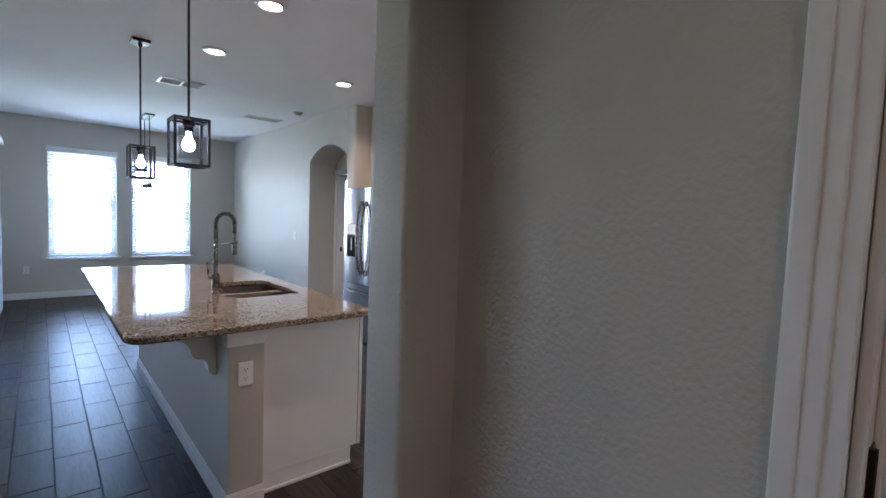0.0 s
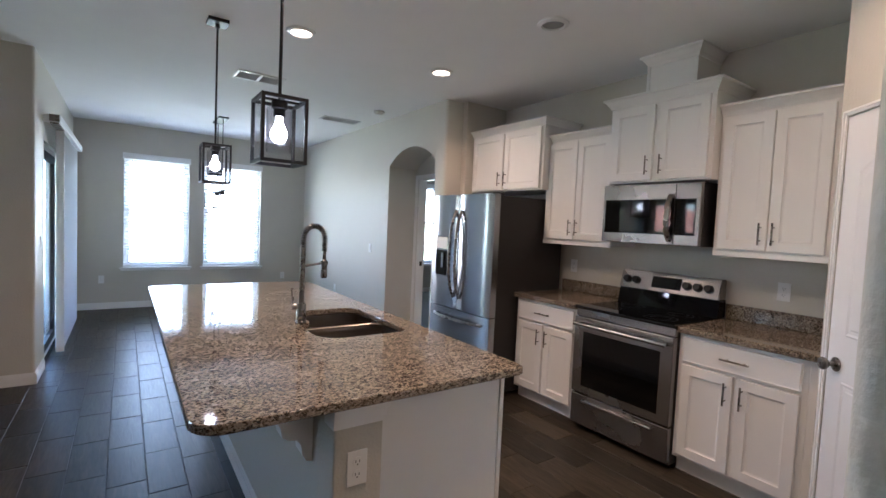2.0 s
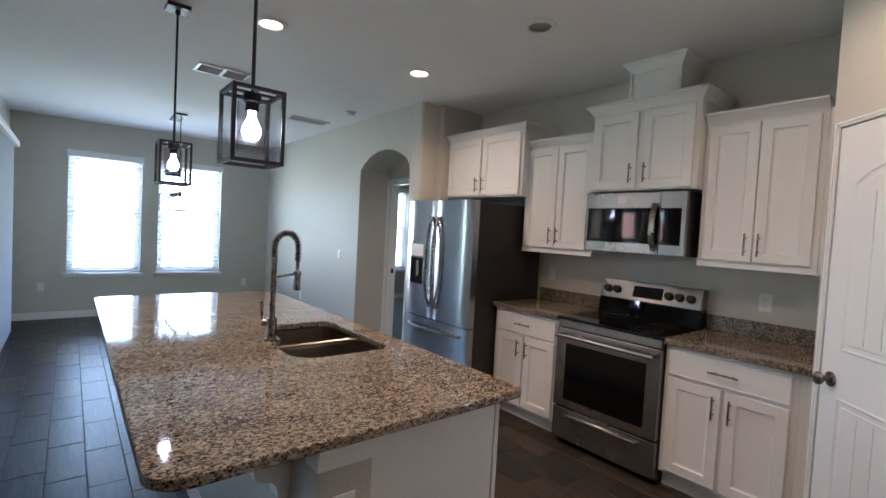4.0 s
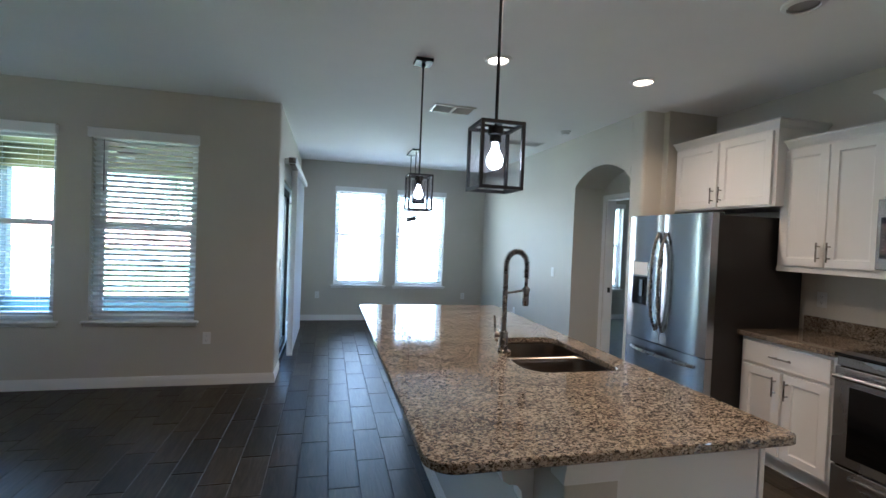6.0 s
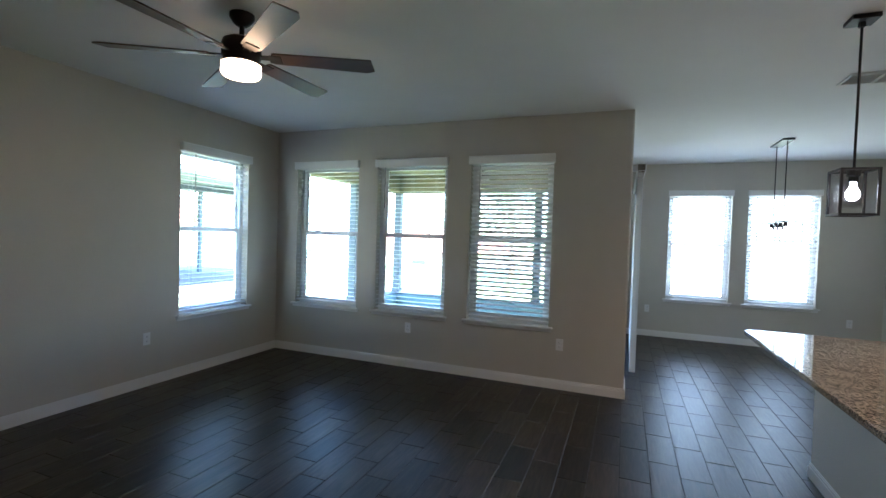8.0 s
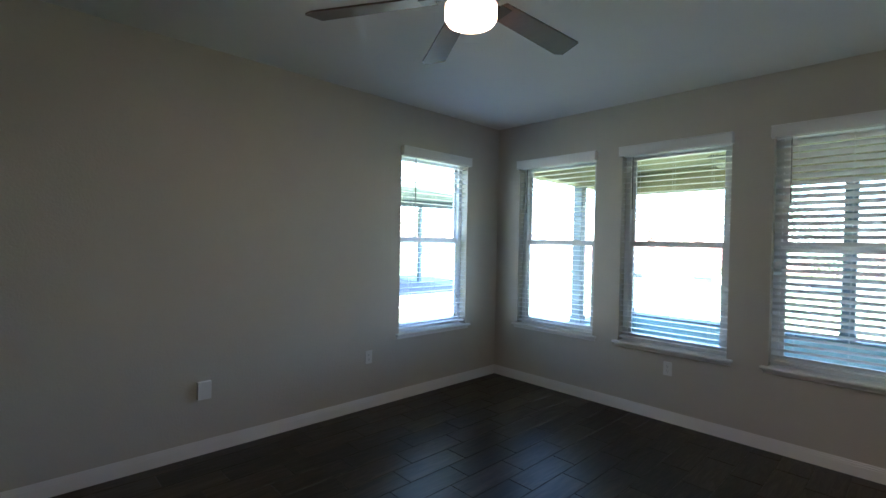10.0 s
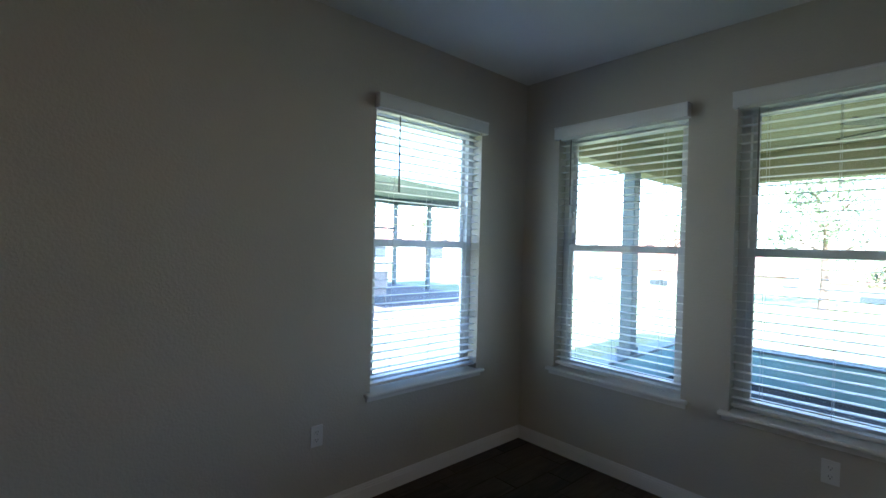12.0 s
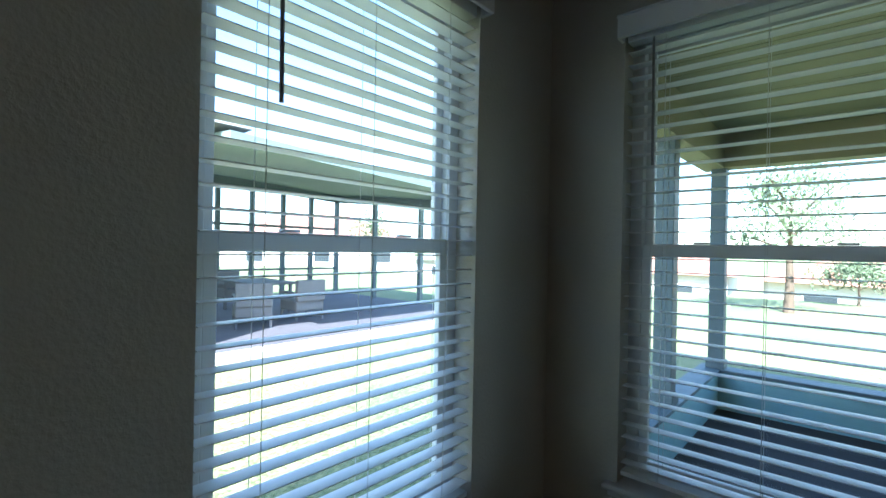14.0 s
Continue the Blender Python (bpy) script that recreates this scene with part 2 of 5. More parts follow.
_t, _m = _n.new("ShaderNodeBsdfTranslucent"), _n.new("ShaderNodeMixShader")
_t.inputs[0].default_value, _m.inputs[0].default_value = (0.8, 0.82, 0.86, 1), 0.4
_l.new(_n["Principled BSDF"].outputs[0], _m.inputs[1]), _l.new(_t.outputs[0], _m.inputs[2]), _l.new(_m.outputs[0], _n["Material Output"].inputs[0])
LAWN = lawn_grass("lawn")
STUCCO = plain("cream_stucco", (0.62, 0.58, 0.50), 0.9, vary=0.08, grain=4, bump=0.5, bump_scale=90)
SOFFIT = plain("olive_cream_soffit", (0.32, 0.29, 0.165), 0.7, vary=0.05, grain=4)
# teal carries the blue sky light that falls on the shaded porch
PORCHFLOOR = plain("sky_tinted_porch_concrete", (0.34, 0.53, 0.54), 0.55, vary=0.1, grain=5)
OFFLENS = plain("frosted_grey_lens", (0.30, 0.31, 0.31), 0.4, vary=0.04)
LANAI = plain("grey_green_lanai_roof", (0.20, 0.25, 0.24), 0.7, vary=0.06, grain=4)
POSTM = plain("painted_post", (0.13, 0.165, 0.18), 0.55, vary=0.06, grain=6)
ROOFRED = plain("terracotta_roof", (0.42, 0.20, 0.14), 0.8, vary=0.2, grain=4, bump=0.5, bump_scale=12)
ROOFGREY = plain("grey_roof_tile", (0.20, 0.19, 0.18), 0.85, vary=0.2, grain=5)
BARK = plain("tree_bark", (0.14, 0.10, 0.07), 0.95, vary=0.3, grain=12, bump=0.6, bump_scale=30)
LEAF = plain("tree_leaf", (0.15, 0.19, 0.10), 0.6, vary=0.35, grain=6, random_tone=0.2)
CASTM = plain("grey_furniture", (0.20, 0.19, 0.19), 0.7, vary=0.1)
DARKSHADE = plain("dark_window_glass", (0.05, 0.06, 0.07), 0.1)


# ---- building helpers ----
ROOT_AT = {}


def thing(name, at, label="", category="", rot=0.0, group="", kind=""):
    e = new(name)
    e.location, e.rotation_euler = at, (0, 0, radians(rot))
    e.empty_display_size = 0.1
    ROOT_AT[e.name] = Vector(at)
    return tagged(e, label, category, group, kind)


def mesh_of(name, bm, material, smooth=False):
    bmesh.ops.recalc_face_normals(bm, faces=bm.faces)
    me = bpy.data.meshes.new(name)
    bm.to_mesh(me)
    bm.free()
    me.materials.append(material)
    if smooth:
        me.shade_smooth()
        me.set_sharp_from_angle(angle=radians(38))
    return me


def part(name, bm, material, parent, label="", local=False, smooth=False):
    """One mesh object under a thing or a part; the bmesh is in the world's metres unless local."""
    at = ROOT_AT[parent.name]
    if not local:
        bmesh.ops.translate(bm, vec=-at, verts=bm.verts)
    ob = new(name, mesh_of(name, bm, material, smooth))
    ob.parent = parent
    ROOT_AT[ob.name] = at
    return tagged(ob, label)


def solo(name, bm, material, label="", category="", kind="", smooth=False, group=""):
    """A thing or piece of the setting that is one mesh."""
    ob = new(name, mesh_of(name, bm, material, smooth))
    ROOT_AT[ob.name] = Vector((0, 0, 0))
    return tagged(ob, label, category, group, kind)


def box(bm, x0, x1, y0, y1, z0, z1, bev=0.0, seg=2):
    m = Matrix.Translation(((x0 + x1) / 2, (y0 + y1) / 2, (z0 + z1) / 2)) @ Matrix.Diagonal((abs(x1 - x0), abs(y1 - y0), abs(z1 - z0), 1))
    vs = bmesh.ops.create_cube(bm, size=1, matrix=m)["verts"]
    if bev:
        es = list({e for v in vs for e in v.link_edges})
        bmesh.ops.bevel(bm, geom=es, offset=bev, segments=seg, profile=0.5, affect="EDGES")
    return bm


def B():
    return bmesh.new()


def bx(*a, **k):
    return box(B(), *a, **k)


def lathe(bm, profile, at=(0, 0, 0), n=32, m=None):
    """Turns (radius, height) pairs round the upright axis at a place."""
    rings = []
    base = (m or Matrix.Identity(4))
    for r, h in profile:
        rings.append([bm.verts.new(Vector(at) + base @ Vector((r * math.cos(2 * math.pi * i / n), r * math.sin(2 * math.pi * i / n), h))) for i in range(n)] if r > 1e-5 else [bm.verts.new(Vector(at) + base @ Vector((0, 0, h)))])
    for a, b in zip(rings, rings[1:]):
        for i in range(n):
            j = (i + 1) % n
            if len(a) == 1 and len(b) > 1:
                bm.faces.new((a[0], b[j], b[i]))
            elif len(b) == 1 and len(a) > 1:
                bm.faces.new((a[i], a[j], b[0]))
            elif len(a) > 1:
                bm.faces.new((a[i], a[j], b[j], b[i]))
    return bm


def tube(bm, pts, r, n=10, radii=None):
    """A round bar swept along points."""
    pts = [Vector(p) for p in pts]
    rings, up = [], Vector((0.123, 0.211, 0.97))
    for i, p in enumerate(pts):
        d = (pts[min(i + 1, len(pts) - 1)] - pts[max(i - 1, 0)]).normalized()
        s = d.cross(up)
        s = s.normalized() if s.length > 1e-4 else d.orthogonal().normalized()
        u = s.cross(d)
        up = u
        rr = radii[i] if radii else r
        rings.append([bm.verts.new(p + rr * (math.cos(2 * math.pi * k / n) * s + math.sin(2 * math.pi * k / n) * u)) for k in range(n)])
    for a, b in zip(rings, rings[1:]):
        for k in range(n):
            bm.faces.new((a[k], a[(k + 1) % n], b[(k + 1) % n], b[k]))
    bm.faces.new(rings[0]), bm.faces.new(rings[-1][::-1])
    return bm


def prism(bm, outline, z0, z1):
    """An outline in the plan raised from z0 to z1."""
    lo = [bm.verts.new((x, y, z0)) for x, y in outline]
    hi = [bm.verts.new((x, y, z1)) for x, y in outline]
    bm.faces.new(lo[::-1]), bm.faces.new(hi)
    k = len(outline)
    for i in range(k):
        bm.faces.new((lo[i], lo[(i + 1) % k], hi[(i + 1) % k], hi[i]))
    return bm


def rounded(outline, radii, seg=6):
    """Rounds the corners of a plan outline."""
    out, k = [], len(outline)
    for i, (p, r) in enumerate(zip(outline, radii)):
        p = Vector(p)
        if not r:
            out.append(tuple(p))
            continue
        a, b = (Vector(outline[i - 1]) - p).normalized(), (Vector(outline[(i + 1) % k]) - p).normalized()
        half = math.acos(max(-1, min(1, a.dot(b)))) / 2
        t = r / math.tan(half)
        c = p + (a + b).normalized() * (r / math.sin(half))
        s, e = p + a * t - c, p + b * t - c
        ang = math.atan2(s.x * e.y - s.y * e.x, s.dot(e))
        for j in range(seg + 1):
            w = ang * j / seg
            out.append((c.x + s.x * math.cos(w) - s.y * math.sin(w), c.y + s.x * math.sin(w) + s.y * math.cos(w)))
    return out


def panel_door(bm, x, y0, y1, z0, z1, rail=0.055, thick=0.02, recess=0.008, bead=0.012):
    """A cabinet front that faces -x, its face at x, with a recessed middle."""
    v = [bm.verts.new(p) for p in ((x, y0, z0), (x, y1, z0), (x, y1, z1), (x, y0, z1), (x + thick, y0, z0), (x + thick, y1, z0), (x + thick, y1, z1), (x + thick, y0, z1))]
    for f in ((4, 5, 6, 7), (0, 1, 5, 4), (1, 2, 6, 5), (2, 3, 7, 6), (3, 0, 4, 7)):
        bm.faces.new([v[i] for i in f])

    def ring(d, xx):
        return [bm.verts.new(p) for p in ((xx, y0 + d, z0 + d), (xx, y1 - d, z0 + d), (xx, y1 - d, z1 - d), (xx, y0 + d, z1 - d))]
    rings = [v[:4], ring(0.003, x - 0.002), ring(rail, x - 0.002), ring(rail + 0.003, x + recess * 0.6), ring(rail + bead, x + recess)]
    for a, b in zip(rings, rings[1:]):
        for i in range(4):
            bm.faces.new((a[i], a[(i + 1) % 4], b[(i + 1) % 4], b[i]))
    bm.faces.new(rings[-1])
    return bm


def bar_pull(x, y, z, length, upright=True):
    """A slim bar handle that stands off a front facing -x."""
    bm, h, o = B(), length / 2, x - 0.032
    if upright:
        tube(bm, ((o, y, z - h), (o, y, z + h)), 0.0055, 10)
        for s in (-0.6, 0.6):
            tube(bm, ((o, y, z + s * h), (x + 0.001, y, z + s * h)), 0.0045, 8)
    else:
        tube(bm, ((o, y - h, z), (o, y + h, z)), 0.0055, 10)
        for s in (-0.6, 0.6):
            tube(bm, ((o, y + s * h, z), (x + 0.001, y + s * h, z)), 0.0045, 8)
    return bm


def crown(bm, xf, xb, y0, y1, z0, z1, out=0.055, ends=(True, True)):
    """A stepped crown moulding along a cabinet's front and sides."""
    steps = ((0.0, 0.006), (0.22, 0.014), (0.3, 0.016), (0.75, out * 0.8), (0.8, out), (1.0, out))
    for (f0, o0), (f1, o1) in zip(steps, steps[1:]):
        a0, a1 = z0 + (z1 - z0) * f0, z0 + (z1 - z0) * f1
        l0, r0 = (y0 - o0 if ends[0] else y0), (y1 + o0 if ends[1] else y1)
        l1, r1 = (y0 - o1 if ends[0] else y0), (y1 + o1 if ends[1] else y1)
        lo = [bm.verts.new(p) for p in ((xb, l0, a0), (xf - o0, l0, a0), (xf - o0, r0, a0), (xb, r0, a0))]
        hi = [bm.verts.new(p) for p in ((xb, l1, a1), (xf - o1, l1, a1), (xf - o1, r1, a1), (xb, r1, a1))]
        for i in range(4):
            bm.faces.new((lo[i], lo[(i + 1) % 4], hi[(i + 1) % 4], hi[i]))
        if f1 == 1.0:
            bm.faces.new(hi)
        if f0 == 0.0:
            bm.faces.new(lo[::-1])
    return bm

# ---- the large structure ----
H = 2.735
XL, YW, XN, YF, XA = -4.745, 6.54, -0.58, 9.92, 2.70   # west wall, window wall, sliding-door wall, dining wall, arch wall
SILL, HEAD = 0.60, 2.31
W0, W1, W2, W3 = (5.16, 6.045), (-4.44, -3.555), (-3.305, -2.44), (-2.175, -1.305)
F1, F2, BW = (0.005, 0.862), (1.072, 1.945), (4.80, 5.66)
DOORY = (5.80, 6.625)
SLIDE = (7.06, 9.30)


def wall(name, axis, a0, a1, b0, b1, openings=(), label="greige orange-peel textured painted wall"):
    """A wall with thickness that runs along an axis, with openings (from, to, bottom, top) cut through."""
    bm = B()

    def piece(u0, u1, z0, z1):
        if u1 - u0 > 1e-4 and z1 - z0 > 1e-4:
            box(bm, *((u0, u1, b0, b1) if axis == "x" else (b0, b1, u0, u1)), z0, z1)
    u = a0
    for o0, o1, z0, z1 in sorted(openings):
        piece(u, o0, 0, H)
        piece(o0, o1, 0, z0)
        piece(o0, o1, z1, H)
        u = o1
    piece(u, a1, 0, H)
    return solo(name, bm, WALL, label, "wall", "structure")


wall("wall_west", "y", -1.6, YW + 0.16, XL - 0.16, XL, [(*W0, SILL, HEAD)])
wall("wall_windows", "x", XL, XN - 0.16, YW, YW + 0.16, [(*W, SILL, HEAD) for W in (W1, W2, W3)])
solo("wall_corner", prism(B(), rounded([(XN - 0.16, YW), (XN, YW), (XN, YW + 0.16), (XN - 0.16, YW + 0.16)], [0, 0.022, 0, 0]), 0, H), WALL, "rounded greige wall corner", "wall", "structure", True)
wall("wall_sliding_door", "y", YW + 0.16, YF + 0.16, XN - 0.16, XN, [(*SLIDE, 0.0, 2.06)])
wall("wall_dining", "x", XN, 6.9, YF, YF + 0.16, [(*F1, SILL, HEAD - 0.03), (*F2, SILL, HEAD - 0.03), (*BW, SILL, HEAD - 0.03)])
wall("wall_kitchen", "y", 2.19, 5.65, 3.43, 3.55)
wall("wall_bedroom_side", "y", 5.65, YF, 3.10, 3.22, [(*DOORY, 0, 2.03)])
wall("wall_bedroom_east", "y", 4.9, YF, 6.9, 7.02)
wall("wall_bedroom_south", "x", 3.55, 7.02, 4.78, 4.9)
wall("wall_south", "x", XL - 0.16, 0.84, -1.72, -1.6)
# unseen wall, added to keep the west windows' daylight off the hall
wall("wall_daylight_blocker", "y", -1.6, 1.2, -1.22, -1.10)
HALLDOOR = (-0.055, 0.755)
wall("wall_hall", "y", -1.6, 1.53, 0.72, 0.84, [(*HALLDOOR, 0, 2.03)])
solo("wall_hall_end", prism(B(), rounded([(0.55, 1.53), (0.84, 1.53), (0.84, 1.70), (0.55, 1.70)], [0.024, 0, 0, 0.024]), 0, H), WALL, "greige textured wall end with bullnose corners", "wall", "structure", True)
wall("wall_pantry_front", "x", 0.84, 2.08, 1.58, 1.70)
wall("wall_pantry_side", "x", 2.71, 3.43, 2.19, 2.31)
wall("wall_fridge_side", "x", 2.905, 3.43, 5.40, 5.65)
bm = prism(B(), rounded([(XA, 5.47), (2.905, 5.47), (2.905, 5.65), (XA, 5.65)], [0.03, 0, 0, 0.006]), 0, H)
solo("wall_arch_pier", bm, WALL, "greige wall end beside the fridge", "wall", "structure", True)

# arch wall: thick, with a low segmental arch
AY0, AY1, AZ, RISE = 5.65, 6.67, 2.15, 0.185
bm = bx(XA, 3.10, AY1, YF, 0, H)
rad = ((AY1 - AY0) ** 2 / 4 + RISE ** 2) / (2 * RISE)
half = math.asin((AY1 - AY0) / 2 / rad)
curve = [((AY0 + AY1) / 2 + rad * math.sin(w), AZ + RISE - rad + rad * math.cos(w)) for w in (half * (2 * i / 24 - 1) for i in range(25))]
for (ya, za), (yb, zb) in zip(curve, curve[1:]):
    lo = [bm.verts.new((x, y, z)) for x in (XA, 3.10) for y, z in ((ya, za), (yb, zb))]
    hi = [bm.verts.new((x, y, H)) for x in (XA, 3.10) for y in (ya, yb)]
    for f in ((lo[0], lo[1], hi[1], hi[0]), (lo[2], lo[3], hi[3], hi[2]), (lo[0], lo[1], lo[3], lo[2]), (hi[0], hi[1], hi[3], hi[2])):
        bm.faces.new(f)
bmesh.ops.remove_doubles(bm, verts=bm.verts, dist=1e-5)
solo("wall_arch", bm, WALL, "greige textured wall with an arched opening", "wall", "structure")

# diagonal pantry wall in its own frame: u runs along it from the side wall to the hall wall
DU, DW, DTOP = Vector((-1, -1, 0)).normalized(), 0.8627, 2.03
diag = thing("wall_pantry_diagonal", (2.71, 2.31, 0), "greige diagonal pantry wall round a white door", "wall", rot=225, kind="structure")
bm = B()
for u0, u1, z0, z1 in ((0, 0.05, 0, H), (0.672, DW, 0, H), (0.05, 0.672, DTOP, H)):
    box(bm, u0, u1, 0.0, 0.12, z0, z1)
part("wall_panel", bm, WALL, diag, local=True)

# upper slab is an unseen roof with eaves, added to cast the house's shadow
solo("ceiling", box(bx(XL - 0.16, 7.02, -1.76, YF + 0.16, H, H + 0.12), XL - 0.55, 7.3, -2.1, YF + 0.5, H + 0.13, H + 0.3), CEIL, "white textured painted ceiling", "ceiling", "structure")
floor = thing("floor", (0, 0, 0), "dark wood-look plank tile floor with thin grout joints", "floor", kind="structure")
part("grout_bed", bx(XL - 0.16, 3.43, -1.72, YF + 0.16, -0.2, -0.004), GROUT, floor)
solo("floor_bedroom", bx(3.10, 7.0, 4.8, YF, -0.2, 0.004), CARPET, "blue-grey bedroom carpet", "carpet", "structure")


def baseboard(runs, name="baseboard"):
    """Runs: axis, from, to, face, side the board stands out to."""
    for axis, a0, a1, f, s in runs:
        bm = B()
        for o, z0, z1 in ((0.014, 0.0, 0.068), (0.011, 0.068, 0.081), (0.007, 0.081, 0.091), (0.0045, 0.091, 0.096)):
            b0, b1 = sorted((f, f + s * o))
            box(bm, *((a0, a1, b0, b1) if axis == "x" else (b0, b1, a0, a1)), z0, z1)
        solo(name, bm, TRIM, "white moulded baseboard", "baseboard", "structure")


baseboard([("y", -1.58, YW - 0.014, XL, 1), ("x", XL, XN + 0.004, YW, -1), ("y", YW - 0.014, SLIDE[0] - 0.06, XN, 1), ("y", SLIDE[1] + 0.06, YF, XN, 1),
           ("x", XN + 0.014, XA - 0.014, YF, -1), ("y", AY1 + 0.004, YF, XA, -1), ("y", -1.58, HALLDOOR[0] - 0.09, 0.72, -1), ("y", HALLDOOR[1] + 0.09, 1.53 - 0.014, 0.72, -1),
           ("x", 0.552, 0.72, 1.53, -1), ("y", 1.53, 1.70, 0.55, -1), ("x", 0.55, 2.08, 1.70, 1), ("x", 3.22, 6.9, YF, -1), ("y", 4.9, YF, 6.9, -1)])


def casing(axis_pts, name="door_casing"):
    """Moulded white casing: boxes given in the world."""
    bm = B()
    for b in axis_pts:
        box(bm, *b, bev=0.004)
    return solo(name, bm, TRIM, "white moulded door casing", "door casing", "structure")


def casing_x(face, s, y0, y1, top, w=0.083):
    """Casing round an opening in a wall that faces along x."""
    out = []
    for d, o, c in ((0.0, 0.011, w * 0.35), (w * 0.3, 0.016, w * 0.4), (w * 0.62, 0.021, w * 0.38)):
        a, b = sorted((face, face + s * o))
        out += [(a, b, y0 - d - c, y0 - d, 0, top + d + c), (a, b, y1 + d, y1 + d + c, 0, top + d + c), (a, b, y0 - d, y1 + d, top + d, top + d + c)]
    return out


casing(casing_x(0.72, -1, HALLDOOR[0], HALLDOOR[1], 2.03))
casing(casing_x(3.10, -1, DOORY[0], DOORY[1], 2.03, 0.045))
# jamb linings
casing([(0.722, 0.838, HALLDOOR[1] - 0.018, HALLDOOR[1] - 0.001, 0, 2.03), (0.722, 0.838, HALLDOOR[0] + 0.001, HALLDOOR[0] + 0.018, 0, 2.03), (0.722, 0.838, HALLDOOR[0], HALLDOOR[1], 2.012, 2.029),
        (0.775, 0.79, HALLDOOR[1] - 0.03, HALLDOOR[1] - 0.018, 0, 2.012)], "door_jamb")
casing([(3.102, 3.218, DOORY[1] - 0.018, DOORY[1] - 0.001, 0, 2.03), (3.102, 3.218, DOORY[0] + 0.001, DOORY[0] + 0.018, 0, 2.03), (3.102, 3.218, DOORY[0], DOORY[1], 2.012, 2.029)], "door_jamb")
bm = bx(3.15, 3.185, DOORY[1] - 0.0195, DOORY[1] - 0.018, 0.92, 0.98)
solo("strike_plate", bm, BRONZE, "dark bronze strike plate on the door jamb", "strike plate")

# hall door, closed in its frame
hd = thing("door_1", (0.795, HALLDOOR[0], 0), "white panelled hall door in a white frame", "door", kind="structure")
part("door_leaf", bx(0.795, 0.83, HALLDOOR[0] + 0.02, HALLDOOR[1] - 0.02, 0.008, 2.01, bev=0.002), DOORP, hd)
for hz in (0.28, 1.12, 1.82):
    bm = bx(0.742, 0.774, HALLDOOR[1] - 0.0205, HALLDOOR[1] - 0.0182, hz - 0.045, hz + 0.045, bev=0.0008)
    tube(bm, ((0.737, HALLDOOR[1] - 0.022, hz - 0.047), (0.737, HALLDOOR[1] - 0.022, hz + 0.047)), 0.006, 10)
    part("hinge", bm, BRONZE, hd, "dark bronze hinge")

# pantry door on the diagonal
bm = B()
for d, o, c in ((0.0, 0.008, 0.012), (0.011, 0.012, 0.013)):
    for b in ((0.05 - d - c, 0.05 - d, 0, DTOP + d + c), (0.672 + d, 0.672 + d + c, 0, DTOP + d + c), (0.05 - d, 0.672 + d, DTOP + d, DTOP + d + c)):
        box(bm, b[0], b[1], -o, 0, b[2], b[3], bev=0.003)
part("door_casing", bm, TRIM, diag, local=True)
pd = thing("door_2", (2.7015, 2.3185, 0), "white two-panel arched-top pantry door with a nickel knob", "door", rot=225, kind="structure")
u0, u1 = 0.053, 0.669
part("door_leaf", bx(u0, u1, 0.012, 0.045, 0.008, 2.026, bev=0.002), DOORP, pd, local=True)


def raised_panel(bm, u0, u1, z0, z1, arch=0.0):
    """A moulded panel field with grooves; the top may be arched."""
    def loop(d, v):
        pts = [(u0 + d, z0 + d), (u1 - d, z0 + d)]
        k = 10
        for i in range(k + 1):
            f = i / k
            pts.append((u1 - d + (u0 - u1 + 2 * d) * f, z1 - d + arch * (1 - (2 * f - 1) ** 2)))
        return [bm.verts.new((u, v, z)) for u, z in pts]
    ls = [loop(0, 0.0125), loop(0.006, 0.006), loop(0.016, 0.0105), loop(0.03, 0.0105), loop(0.036, 0.007)]
    for a, b in zip(ls, ls[1:]):
        for i in range(len(a)):
            bm.faces.new((a[i], a[(i + 1) % len(a)], b[(i + 1) % len(b)], b[i]))
    bm.faces.new(ls[-1])
    n = 4
    for i in range(1, n):
        u = u0 + 0.036 + (u1 - u0 - 0.072) * i / n
        box(bm, u - 0.0025, u + 0.0025, 0.0045, 0.0075, z0 + 0.05, z1 - 0.05)
    return bm


part("upper_panel", raised_panel(B(), u0 + 0.105, u1 - 0.105, 1.06, 1.78, 0.07), DOORP, pd, local=True)
part("lower_panel", raised_panel(B(), u0 + 0.105, u1 - 0.105, 0.22, 0.86), DOORP, pd, local=True)
turn = Matrix.Rotation(radians(90), 4, "X")
bm = lathe(B(), [(0.0, 0.0), (0.032, 0.0), (0.032, 0.005), (0.026, 0.010), (0.011, 0.013), (0.010, 0.03), (0.018, 0.036), (0.027, 0.046), (0.028, 0.056), (0.022, 0.064), (0.0, 0.067)], (u0 + 0.062, 0.012, 0.925), 24, turn)
part("knob", bm, NICKEL, pd, "brushed nickel round knob", local=True, smooth=True)


